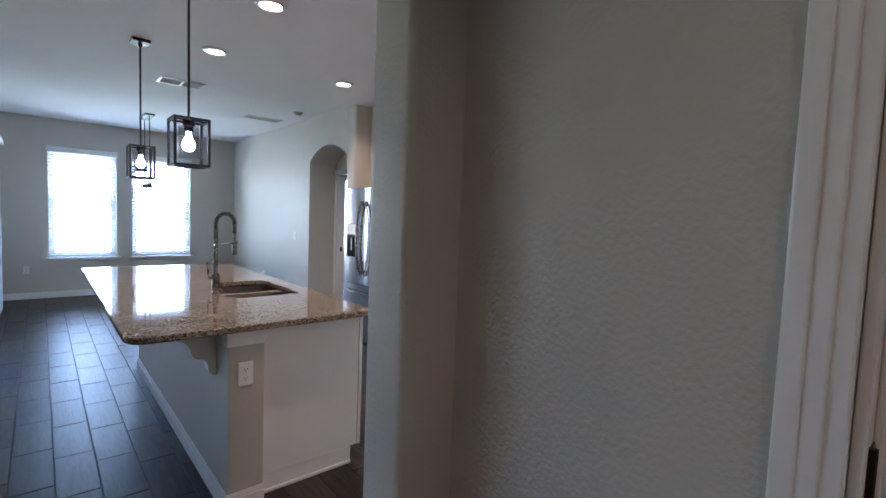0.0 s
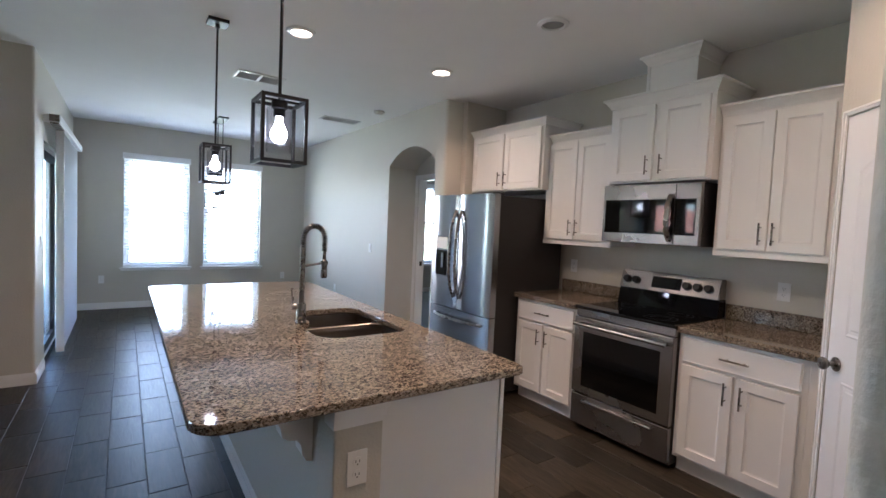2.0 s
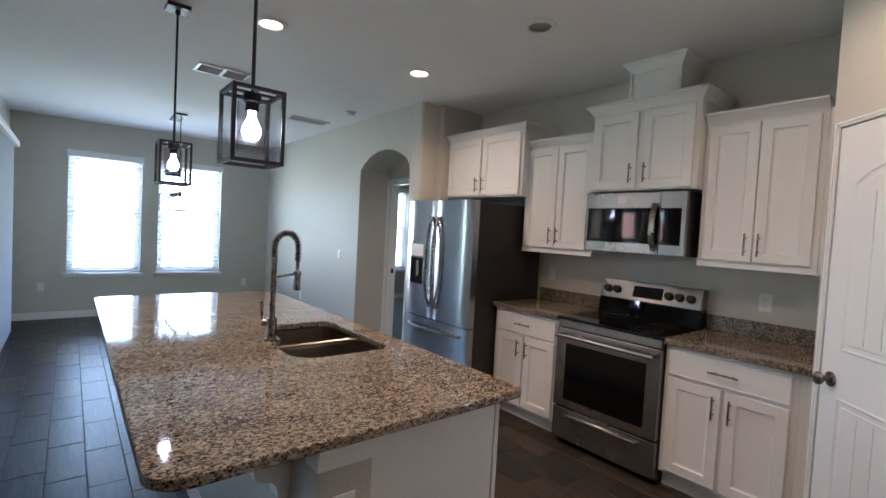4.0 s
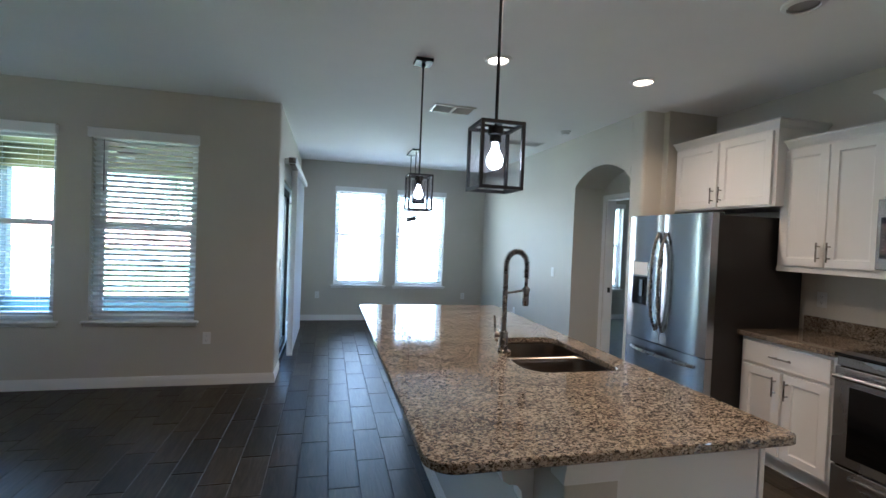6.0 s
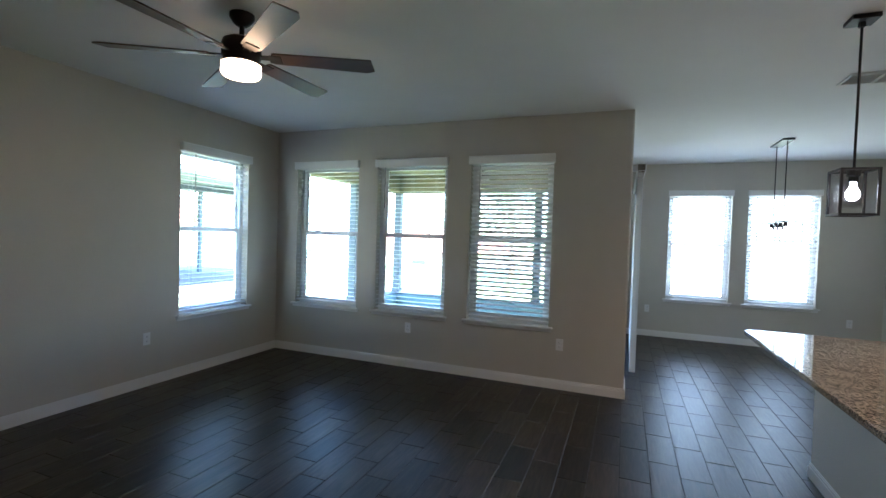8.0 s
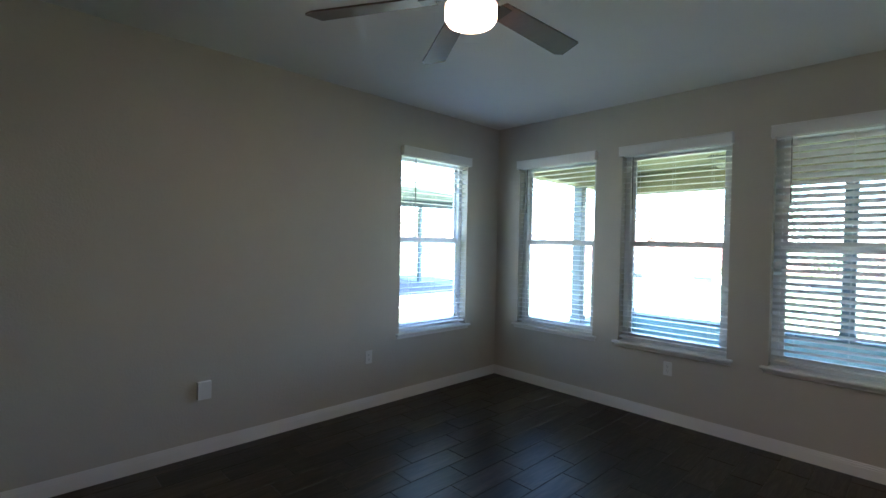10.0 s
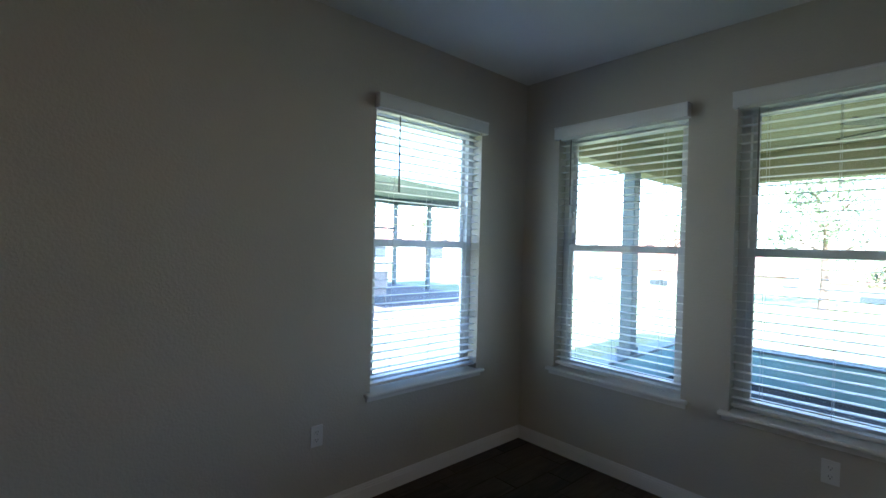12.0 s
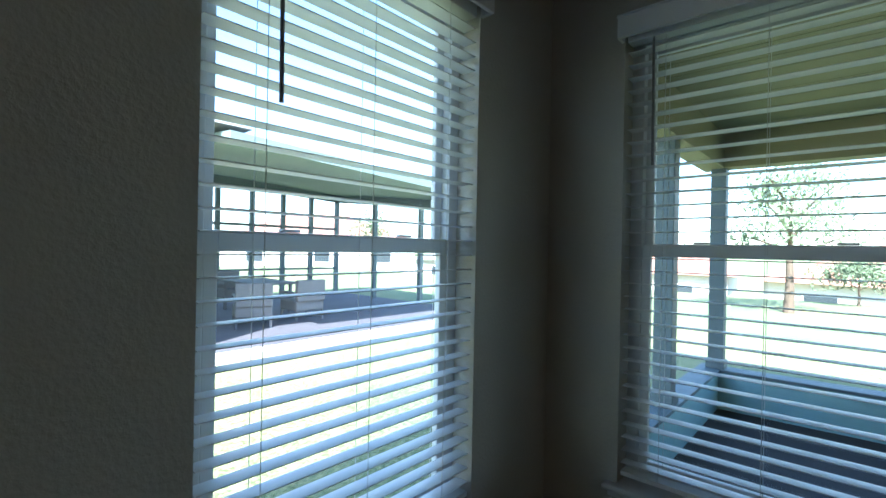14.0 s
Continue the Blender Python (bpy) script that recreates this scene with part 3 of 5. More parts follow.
# ---- windows and blinds ----
def window(name, at, rot, w, z0, z1, mid=1.49, outdoor=0.16):
    """A single-hung window in a wall opening: local x along the wall, local y to the outside."""
    e = thing(name, at, "white vinyl single-hung window with a painted sill", "window", rot=rot, kind="structure")
    f, ya, yb = 0.045, 0.085, 0.145
    bm = B()
    for b in ((0, f, z0, z1), (w - f, w, z0, z1), (f, w - f, z0, z0 + f), (f, w - f, z1 - f, z1)):
        box(bm, b[0], b[1], ya, yb, b[2], b[3], bev=0.003)
    part("window_frame", bm, VINYL, e, local=True)
    s = 0.032
    lower = B()
    for b in ((f, f + s, z0 + f, mid + 0.02), (w - f - s, w - f, z0 + f, mid + 0.02), (f + s, w - f - s, z0 + f, z0 + f + s + 0.012), (f + s, w - f - s, mid - 0.028, mid + 0.02)):
        box(lower, b[0], b[1], ya + 0.006, ya + 0.03, b[2], b[3], bev=0.003)
    lo = part("lower_sash", lower, VINYL, e, local=True)
    bm = B()
    for u in (0.28, 0.72):
        box(bm, w * u - 0.026, w * u + 0.026, ya - 0.004, ya + 0.016, mid + 0.0205, mid + 0.028, bev=0.003)
    part("sash_lock", bm, VINYL, lo, local=True)
    upper = B()
    for b in ((f, f + s, mid - 0.02, z1 - f), (w - f - s, w - f, mid - 0.02, z1 - f), (f + s, w - f - s, z1 - f - s, z1 - f), (f + s, w - f - s, mid - 0.018, mid + 0.015)):
        box(upper, b[0], b[1], ya + 0.034, ya + 0.056, b[2], b[3], bev=0.003)
    part("upper_sash", upper, VINYL, e, local=True)
    for y, a, b in ((ya + 0.018, z0 + f + s, mid - 0.02), (ya + 0.045, mid + 0.008, z1 - f - s)):
        p = part("pane", bx(f + s - 0.003, w - f - s + 0.003, y - 0.002, y + 0.002, a, b), PANE, e, "clear glass pane", local=True)
        p.visible_shadow = False
    bm = box(bx(-0.045, w + 0.045, -0.045, 0.0, z0 - 0.008, z0 + 0.016, bev=0.009), 0.001, w - 0.001, -0.004, ya + 0.004, z0 - 0.006, z0 + 0.014)
    box(bm, -0.03, w + 0.03, -0.016, 0.0, z0 - 0.036, z0 - 0.008, bev=0.003)
    part("window_sill", bm, TRIM, e, "white painted sill with an apron", local=True)
    return e


SLATS = {}


def blind(at, rot, w, z0, z1, tilt, label, wand_side=0.12, n=33):
    """A wooden slat blind inside the reveal, with a valance that stands proud of the wall."""
    e = thing("window_blind", at, label, "blind", rot=rot, group="slatted window blinds")
    top, yc = z1 - 0.055, 0.035
    bm = bx(-0.012, w + 0.012, -0.052, -0.038, z1 - 0.05, z1 + 0.035, bev=0.004)
    box(bm, -0.012, 0.0, -0.038, -0.001, z1 - 0.05, z1 + 0.035)
    box(bm, w, w + 0.012, -0.038, -0.001, z1 - 0.05, z1 + 0.035)
    box(bm, -0.014, w + 0.014, -0.056, -0.036, z1 + 0.026, z1 + 0.036, bev=0.003)
    part("valance", bm, SLATM, e, "white wooden valance", local=True)
    part("headrail", bx(0.006, w - 0.006, 0.008, 0.062, z1 - 0.05, z1 - 0.004, bev=0.003), SLATM, e, local=True)
    key = round(w, 3)
    if key not in SLATS:
        bm = B()
        k = 4
        for i in range(k):
            ya, yb = -0.025 + 0.05 * i / k, -0.025 + 0.05 * (i + 1) / k
            za, zb = 0.001 * (1 - (ya / 0.025) ** 2), 0.001 * (1 - (yb / 0.025) ** 2)
            v = [bm.verts.new(p) for p in ((0.008, ya, za), (w - 0.008, ya, za), (w - 0.008, yb, zb), (0.008, yb, zb), (0.008, ya, za + 0.0024), (w - 0.008, ya, za + 0.0024), (w - 0.008, yb, zb + 0.0024), (0.008, yb, zb + 0.0024))]
            for f in ((0, 1, 2, 3), (4, 5, 6, 7), (0, 1, 5, 4), (2, 3, 7, 6), (1, 2, 6, 5), (3, 0, 4, 7)):
                bm.faces.new([v[j] for j in f])
        SLATS[key] = mesh_of("slat", bm, SLATM)
    zb = z0 + 0.062
    for i in range(n):
        z = zb + (top - zb) * (i + 0.3) / n
        s = new("slat", SLATS[key])
        s.parent, s.location, s.rotation_euler = e, (0, yc, z), (radians(tilt + 0.6 * math.sin(i * 2.3)), 0, 0)
    part("bottom_rail", bx(0.008, w - 0.008, yc - 0.025, yc + 0.025, z0 + 0.03, z0 + 0.048, bev=0.003), SLATM, e, local=True)
    for u in (0.16, 0.5, 0.84):
        bm = B()
        for y in (yc - 0.027, yc + 0.027):
            tube(bm, ((w * u, y, z0 + 0.04), (w * u, y, top)), 0.0011, 5)
        part("ladder_cord", bm, CORD, e, local=True)
    bm = tube(B(), ((w * wand_side, -0.012, z1 - 0.06), (w * wand_side, -0.014, z1 - 0.08), (w * wand_side + 0.003, -0.014, z1 - 0.52)), 0.0045, 8, radii=(0.002, 0.0045, 0.0055))
    part("tilt_wand", bm, WAND, e, "thin grey tilt wand", local=True)
    return e


OPEN = "white wooden slat blind with the slats open, on a window"
for nm, (a, b), tilt, lab in (("window_1", W1, -1, OPEN), ("window_2", W2, 0, OPEN), ("window_3", W3, -33, "white wooden slat blind with the slats half closed, on a window")):
    window(nm, (a, YW, 0), 0, b - a, SILL, HEAD)
    blind((a, YW, 0), 0, b - a, SILL + 0.012, HEAD, tilt, lab)
window("window_4", (XL, W0[0], 0), 90, W0[1] - W0[0], SILL, HEAD)
blind((XL, W0[0], 0), 90, W0[1] - W0[0], SILL + 0.012, HEAD, -1, OPEN, wand_side=0.18)
for nm, (a, b), tilt, lab in (("window_5", F1, -9, "white wooden slat blind glowing in daylight, slats open"), ("window_6", F2, -20, "white wooden slat blind with the slats half closed, on a window"), ("window_7", BW, 2, "white wooden slat blind on a bedroom window")):
    window(nm, (a, YF, 0), 0, b - a, SILL, HEAD - 0.03)
    blind((a, YF, 0), 0, b - a, SILL + 0.012, HEAD - 0.03, tilt, lab)

# sliding glass door to the porch, with a white upright cellular shade drawn over most of it
sd = thing("sliding_door", (XN - 0.08, SLIDE[0], 0), "dark-framed sliding glass door half covered by a shade", "door", kind="structure")
y0, y1 = SLIDE
bm = B()
for b in ((y0, y0 + 0.05, 0, 2.06), (y1 - 0.05, y1, 0, 2.06), (y0 + 0.05, y1 - 0.05, 2.01, 2.06), (y0 + 0.05, y1 - 0.05, 0, 0.03)):
    box(bm, XN - 0.13, XN - 0.03, *b, bev=0.003)
part("door_frame", bm, VINYL, sd)
ym = (y0 + y1) / 2
for i, (a, b, x) in enumerate(((y0 + 0.05, ym + 0.04, XN - 0.07), (ym - 0.04, y1 - 0.05, XN - 0.11))):
    bm = B()
    for q in ((a, a + 0.07, 0.03, 2.01), (b - 0.07, b, 0.03, 2.01), (a + 0.07, b - 0.07, 0.03, 0.12), (a + 0.07, b - 0.07, 1.93, 2.01)):
        box(bm, x, x + 0.035, *q, bev=0.003)
    leaf = part("sliding_leaf", bm, DARKSTEEL if i == 0 else VINYL, sd)
    p = part("pane", bx(x + 0.015, x + 0.02, a + 0.06, b - 0.06, 0.11, 1.94), PANE, leaf, "clear glass pane")
    p.visible_shadow = False
shade = thing("upright_shade", (XN + 0.07, 7.3, 0.05), "white upright cellular shade panel on a top rail", "shade")
bm = B()
ya, yb, k = 7.40, 9.02, 54
for side, sx in ((1, 0.006), (-1, -0.006)):
    prev = None
    for i in range(k * 2 + 1):
        y = ya + (yb - ya) * i / (2 * k)
        x = XN + 0.085 + side * (0.022 if i % 2 else 0.005)
        cur = (bm.verts.new((x, y, 0.05)), bm.verts.new((x, y, 2.19)))
        if prev:
            bm.faces.new((prev[0], cur[0], cur[1], prev[1]))
        prev = cur
part("pleated_fabric", bm, FABRIC, shade)
part("end_rail", bx(XN + 0.052, XN + 0.118, ya - 0.028, ya, 0.045, 2.2, bev=0.006), VINYL, shade)
bm = box(bx(XN + 0.04, XN + 0.13, 6.93, 9.42, 2.215, 2.285, bev=0.006), XN, XN + 0.04, 7.0, 7.04, 2.22, 2.28)
box(bm, XN, XN + 0.04, 9.2, 9.24, 2.22, 2.28)
part("head_rail", bm, VINYL, shade)
bm = box(bx(XN + 0.05, XN + 0.12, 6.915, 6.93, 2.22, 2.28, bev=0.002), XN + 0.055, XN + 0.115, 6.93, 7.4, 2.2, 2.214)
part("rail_end_cap", bm, NICKEL, shade)


# ---- plates and ceiling fixtures ----
def plate(name, at, rot, label, kind="outlet"):
    """Wall plate: local x across, local -y into the room."""
    e = thing(name, at, label, "outlet" if kind == "outlet" else kind, rot=rot, group="wall plates")
    w, h = (0.07, 0.115) if kind != "box" else (0.085, 0.12)
    d = 0.006 if kind != "box" else 0.028
    part("cover", bx(-w / 2, w / 2, -d, 0, -h / 2, h / 2, bev=0.0025), PLASTIC, e, local=True)
    if kind == "outlet":
        for s in (-0.021, 0.021):
            bm = B()
            lathe(bm, [(0.0165, 0.0), (0.0165, 0.0015), (0.0, 0.0015)], (0, -d, s), 20, Matrix.Rotation(radians(90), 4, "X"))
            sock = part("socket", bm, PLASTIC, e, local=True)
            bm = B()
            box(bm, -0.0075, -0.0055, -d - 0.0023, -d - 0.001, s - 0.002, s + 0.007)
            box(bm, 0.0055, 0.0075, -d - 0.0023, -d - 0.001, s - 0.002, s + 0.006)
            box(bm, -0.002, 0.002, -d - 0.0023, -d - 0.001, s - 0.010, s - 0.006)
            part("slots", bm, SLOT, sock, local=True)
    elif kind == "switch":
        part("rocker", bx(-0.017, 0.017, -d - 0.004, -d + 0.001, -0.033, 0.033, bev=0.0015), PLASTIC, e, local=True)
    return e


OUT = "white double outlet plate on the greige wall"
plate("outlet", (-2.868, YW, 0.447), 0, OUT)
plate("outlet", (-1.19, YW, 0.447), 0, OUT)
plate("outlet", (XL, 4.83, 0.447), 90, OUT)
plate("junction_box", (XL, 3.497, 0.437), 90, "white surface box on the greige wall", "box")
plate("outlet", (-0.255, YF, 0.44), 0, OUT)
plate("outlet", (2.34, YF, 0.44), 0, OUT)
plate("light_switch", (XA, 7.13, 1.115), -90, "white rocker switch on the dining wall", "switch")
plate("outlet", (XA, 8.33, 0.42), -90, OUT)
plate("light_switch", (XN, 6.86, 1.15), 90, "white rocker switch beside the sliding door", "switch")
plate("outlet", (3.43, 4.36, 1.145), -90, "white outlet plate above the granite backsplash")
plate("outlet", (3.43, 2.714, 1.14), -90, "white outlet plate above the granite backsplash")


def downlight(x, y, lit, watts=1.0):
    e = thing("recessed_light", (x, y, H), "round recessed ceiling light, lit warm white" if lit else "round recessed ceiling light, switched off", "ceiling light", group="recessed ceiling lights")
    bm = lathe(B(), [(0.066, -0.010), (0.072, -0.017), (0.094, -0.010), (0.098, 0.0), (0.066, 0.0)], (x, y, H), 36)
    part("trim_ring", bm, PLASTIC, e, smooth=True)
    bm = lathe(B(), [(0.0, -0.004), (0.067, -0.004), (0.067, -0.001), (0.0, -0.001)], (x, y, H), 36)
    part("lens", bm, LEDDISC if lit else OFFLENS, e, "glowing lens" if lit else "unlit grey lens")
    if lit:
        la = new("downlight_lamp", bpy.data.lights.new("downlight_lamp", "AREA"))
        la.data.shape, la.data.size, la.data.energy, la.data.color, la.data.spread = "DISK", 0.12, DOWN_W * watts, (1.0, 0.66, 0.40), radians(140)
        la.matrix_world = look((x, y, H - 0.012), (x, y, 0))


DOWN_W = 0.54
# last three lie out of view, added to light pantry and hall walls warm
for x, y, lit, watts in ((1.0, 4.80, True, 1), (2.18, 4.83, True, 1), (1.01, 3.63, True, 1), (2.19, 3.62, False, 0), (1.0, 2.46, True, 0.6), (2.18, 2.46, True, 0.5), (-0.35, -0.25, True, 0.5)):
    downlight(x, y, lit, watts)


def ceiling_vent(x0, x1, y0, y1, split, n, label):
    e = thing("ceiling_vent", (x0, y0, H), label, "vent")
    bm = B()
    for b in ((x0, x1, y0, y0 + 0.02), (x0, x1, y1 - 0.02, y1), (x0, x0 + 0.02, y0 + 0.02, y1 - 0.02), (x1 - 0.02, x1, y0 + 0.02, y1 - 0.02)):
        box(bm, *b, H - 0.012, H, bev=0.003)
    if split:
        box(bm, (x0 + x1) / 2 - 0.012, (x0 + x1) / 2 + 0.012, y0 + 0.02, y1 - 0.02, H - 0.012, H)
    part("frame", bm, PLASTIC, e)
    part("backing", bx(x0 + 0.02, x1 - 0.02, y0 + 0.02, y1 - 0.02, H - 0.003, H - 0.001), PLASTIC, e)
    for i in range(n):
        y = y0 + 0.03 + (y1 - y0 - 0.06) * i / (n - 1)
        bm = bx(x0 + 0.02, x1 - 0.02, -0.006, 0.006, -0.0012, 0.0012)
        bmesh.ops.transform(bm, matrix=Matrix.Translation((0, y, H - 0.008)) @ Matrix.Rotation(radians(35), 4, "X"), verts=bm.verts)
        part("slat", bm, PLASTIC, e)


ceiling_vent(0.82, 1.23, 5.97, 6.22, True, 9, "white two-bay ceiling air vent")
ceiling_vent(2.02, 2.5, 7.12, 7.33, False, 7, "white slatted ceiling air vent")
sm = thing("smoke_detector", (2.43, 6.47, H), "small round white smoke detector on the ceiling", "smoke detector")
part("base", lathe(B(), [(0.0, 0.0), (0.062, 0.0), (0.062, -0.012), (0.05, -0.016), (0.0, -0.016)], (2.43, 6.47, H), 28), PLASTIC, sm, smooth=True)
part("sensor_cap", lathe(B(), [(0.044, -0.016), (0.042, -0.034), (0.03, -0.04), (0.0, -0.04)], (2.43, 6.47, H), 28), PLASTIC, sm, smooth=True)


def frame_bars(bm, x0, x1, y0, y1, z0, z1, t):
    for x in (x0, x1 - t):
        for y in (y0, y1 - t):
            box(bm, x, x + t, y, y + t, z0, z1)
    for z in (z0, z1 - t):
        for y in (y0, y1 - t):
            box(bm, x0 + t, x1 - t, y, y + t, z, z + t)
        for x in (x0, x1 - t):
            box(bm, x, x + t, y0 + t, y1 - t, z, z + t)
    return bm


def bulb(parent, x, y, z, s=1.0):
    bm = lathe(B(), [(0.0, -0.05 * s), (0.014 * s, -0.047 * s), (0.025 * s, -0.037 * s), (0.030 * s, -0.02 * s), (0.028 * s, -0.004 * s), (0.019 * s, 0.014 * s), (0.013 * s, 0.028 * s), (0.012 * s, 0.05 * s), (0.0, 0.05 * s)], (x, y, z), 20)
    part("bulb", bm, BULB, parent, "glowing bulb", smooth=True)


def pendant(x, y):
    """Square black lantern with clear glass on a thin rod."""
    e = thing("pendant_lantern", (x, y, H), "black square pendant lantern with a lit bulb, hanging over the island", "pendant light", group="island pendants")
    h, z0, z1 = 0.0865, 1.672, 1.925
    part("canopy", box(bx(x - 0.062, x + 0.062, y - 0.062, y + 0.062, H - 0.024, H, bev=0.003), x - 0.012, x + 0.012, y - 0.012, y + 0.012, H - 0.05, H - 0.024), BLACK, e)
    part("rod", tube(B(), ((x, y, z1 - 0.01), (x, y, H - 0.02)), 0.0065, 10), BLACK, e)
    bm = frame_bars(B(), x - h, x + h, y - h, y + h, z0, z1, 0.0125)
    box(bm, x - h + 0.0125, x + h - 0.0125, y - 0.006, y + 0.006, z1 - 0.009, z1 - 0.001)
    box(bm, x - 0.006, x + 0.006, y - h + 0.0125, y + h - 0.0125, z1 - 0.0095, z1 - 0.0015)
    part("lantern_frame", bm, BLACK, e)
    part("socket", lathe(B(), [(0.0, 0.0), (0.03, 0.0), (0.03, -0.03), (0.022, -0.034), (0.022, -0.062), (0.0, -0.062)], (x, y, z1 - 0.006), 20), BLACK, e, smooth=True)
    bm = lathe(B(), [(0.047, -0.04), (0.047, -0.205), (0.0445, -0.205), (0.0445, -0.04), (0.047, -0.04)], (x, y, z1), 28)
    g = part("glass_cylinder", bm, LANTGLASS, e, "clear glass cylinder", smooth=True)
    g.visible_shadow = False
    for sx, sy in ((1, 0), (-1, 0), (0, 1), (0, -1)):
        c, k = h - 0.0055, h - 0.0115
        bm = bx(x + sx * c - (0.001 if sx else k), x + sx * c + (0.001 if sx else k), y + sy * c - (0.001 if sy else k), y + sy * c + (0.001 if sy else k), z0 + 0.011, z1 - 0.011)
        g = part("glass_pane", bm, LANTGLASS, e, "clear glass pane")
        g.visible_shadow = False
    bulb(e, x, y, z1 - 0.118, 1.05)


pendant(0.516, 3.455)
pendant(0.514, 5.0)

# linear chandelier over the dining place
cx, cy, z0, z1 = 1.07, 8.45, 1.55, 1.785
ch = thing("linear_chandelier", (cx, cy, H), "black open-frame linear chandelier with clear glass and bulbs", "chandelier")
part("canopy", bx(cx - 0.06, cx + 0.06, cy - 0.25, cy + 0.25, H - 0.022, H, bev=0.003), BLACK, ch)
for dy in (-0.2, 0.2):
    part("rod", tube(B(), ((cx, cy + dy, z1 - 0.01), (cx, cy + dy, H - 0.02)), 0.006, 8), BLACK, ch)
bm = frame_bars(B(), cx - 0.13, cx + 0.13, cy - 0.4, cy + 0.4, z0, z1, 0.011)
box(bm, cx - 0.012, cx + 0.012, cy - 0.389, cy + 0.389, z1 - 0.012, z1 + 0.006)
part("chandelier_frame", bm, BLACK, ch)
for i in range(4):
    y = cy - 0.27 + 0.18 * i
    part("socket", lathe(B(), [(0.0, 0.0), (0.02, 0.0), (0.02, -0.05), (0.0, -0.05)], (cx, y, z1 - 0.01), 16), BLACK, ch, smooth=True)
    g = part("glass_cylinder", lathe(B(), [(0.04, -0.03), (0.04, -0.16), (0.038, -0.16), (0.038, -0.03), (0.04, -0.03)], (cx, y, z1), 20), LANTGLASS, ch, "clear glass cylinder", smooth=True)
    g.visible_shadow = False
    bulb(ch, cx, y, z1 - 0.105, 0.8)

# ceiling fan
fx, fy = -2.73, 3.925
fan = thing("ceiling_fan", (fx, fy, H), "dark bronze six-blade ceiling fan with a lit opal light", "ceiling fan")
part("canopy", lathe(B(), [(0.0, 0.0), (0.068, 0.0), (0.068, -0.02), (0.05, -0.05), (0.026, -0.068), (0.0, -0.07)], (fx, fy, H), 32), BRONZE, fan, smooth=True)
part("downrod", lathe(B(), [(0.0, -0.06), (0.014, -0.06), (0.014, -0.12), (0.03, -0.125), (0.03, -0.15), (0.0, -0.15)], (fx, fy, H), 24), BRONZE, fan, smooth=True)
part("motor_housing", lathe(B(), [(0.0, -0.135), (0.075, -0.14), (0.1, -0.155), (0.108, -0.18), (0.108, -0.24), (0.098, -0.255), (0.098, -0.275), (0.112, -0.28), (0.112, -0.288), (0.0, -0.288)], (fx, fy, H), 40), BRONZE, fan, smooth=True)
part("opal_light", lathe(B(), [(0.108, -0.288), (0.108, -0.338), (0.098, -0.353), (0.06, -0.36), (0.0, -0.362)], (fx, fy, H), 40), GLOBE, fan, "glowing opal glass drum", smooth=True)
for i in range(6):
    a = radians(30 + 60 * i)
    m = Matrix.Translation((fx, fy, H - 0.236)) @ Matrix.Rotation(a, 4, "Z")
    bm = B()
    box(bm, 0.1, 0.19, -0.02, 0.02, -0.004, 0.004, bev=0.002)
    box(bm, 0.155, 0.225, -0.038, 0.038, -0.009, -0.004, bev=0.002)
    bmesh.ops.transform(bm, matrix=m @ Matrix.Rotation(radians(-11), 4, "X"), verts=bm.verts)
    br = part("blade_bracket", bm, BRONZE, fan)
    pts = rounded([(0.17, -0.052), (0.74, -0.068), (0.765, 0.045), (0.72, 0.068), (0.17, 0.052)], [0.015, 0.006, 0.006, 0.006, 0.015], 4)
    bm = prism(B(), pts, -0.004, 0.004)
    bmesh.ops.transform(bm, matrix=m @ Matrix.Rotation(radians(-11), 4, "X"), verts=bm.verts)
    part("blade", bm, FANWOOD, fan, "dark walnut fan blade")

# ---- kitchen ----
KX = 3.43


def pulls_for(parent, x, pairs, length=0.13, upright=True):
    for y, z in pairs:
        part("handle", bar_pull(x, y, z, length, upright), NICKEL, parent, "brushed nickel bar handle", smooth=True)


def wall_cabinet(y0, y1, z0, z1, xf, ctop, label, ends, rail=0.03, pull_up=0.1, gap=0.004):
    """A two-door wall cabinet that faces -x, with crown moulding above."""
    e = thing("wall_cabinet", (xf, y0, z0), label, "kitchen cabinet", group="white wall cabinets")
    part("body", bx(xf, KX - 0.003, y0, y1, z0 + rail, z1, bev=0.002), CAB, e)
    if rail > 0.015:
        part("light_rail", box(bx(xf - 0.008, xf + 0.014, y0, y1, z0, z0 + rail + 0.004, bev=0.003), xf + 0.014, KX - 0.003, y0, y1, z0 + 0.012, z0 + rail), CAB, e)
    part("crown_moulding", crown(B(), xf, KX - 0.003, y0, y1, z1 - 0.012, ctop, 0.05, ends), CAB, e)
    ym, st = (y0 + y1) / 2, 0.028
    for a, b, s in ((y0 + st, ym - gap, 1), (ym + gap, y1 - st, -1)):
        d = part("door", panel_door(B(), xf - 0.02, a, b, z0 + rail + 0.014, z1 - 0.03), CAB, e)
        hy = (b - 0.03) if s == 1 else (a + 0.03)
        part("handle", bar_pull(xf - 0.022, hy, z0 + rail + 0.014 + pull_up, 0.13), NICKEL, d, "brushed nickel bar handle", smooth=True)
    return e


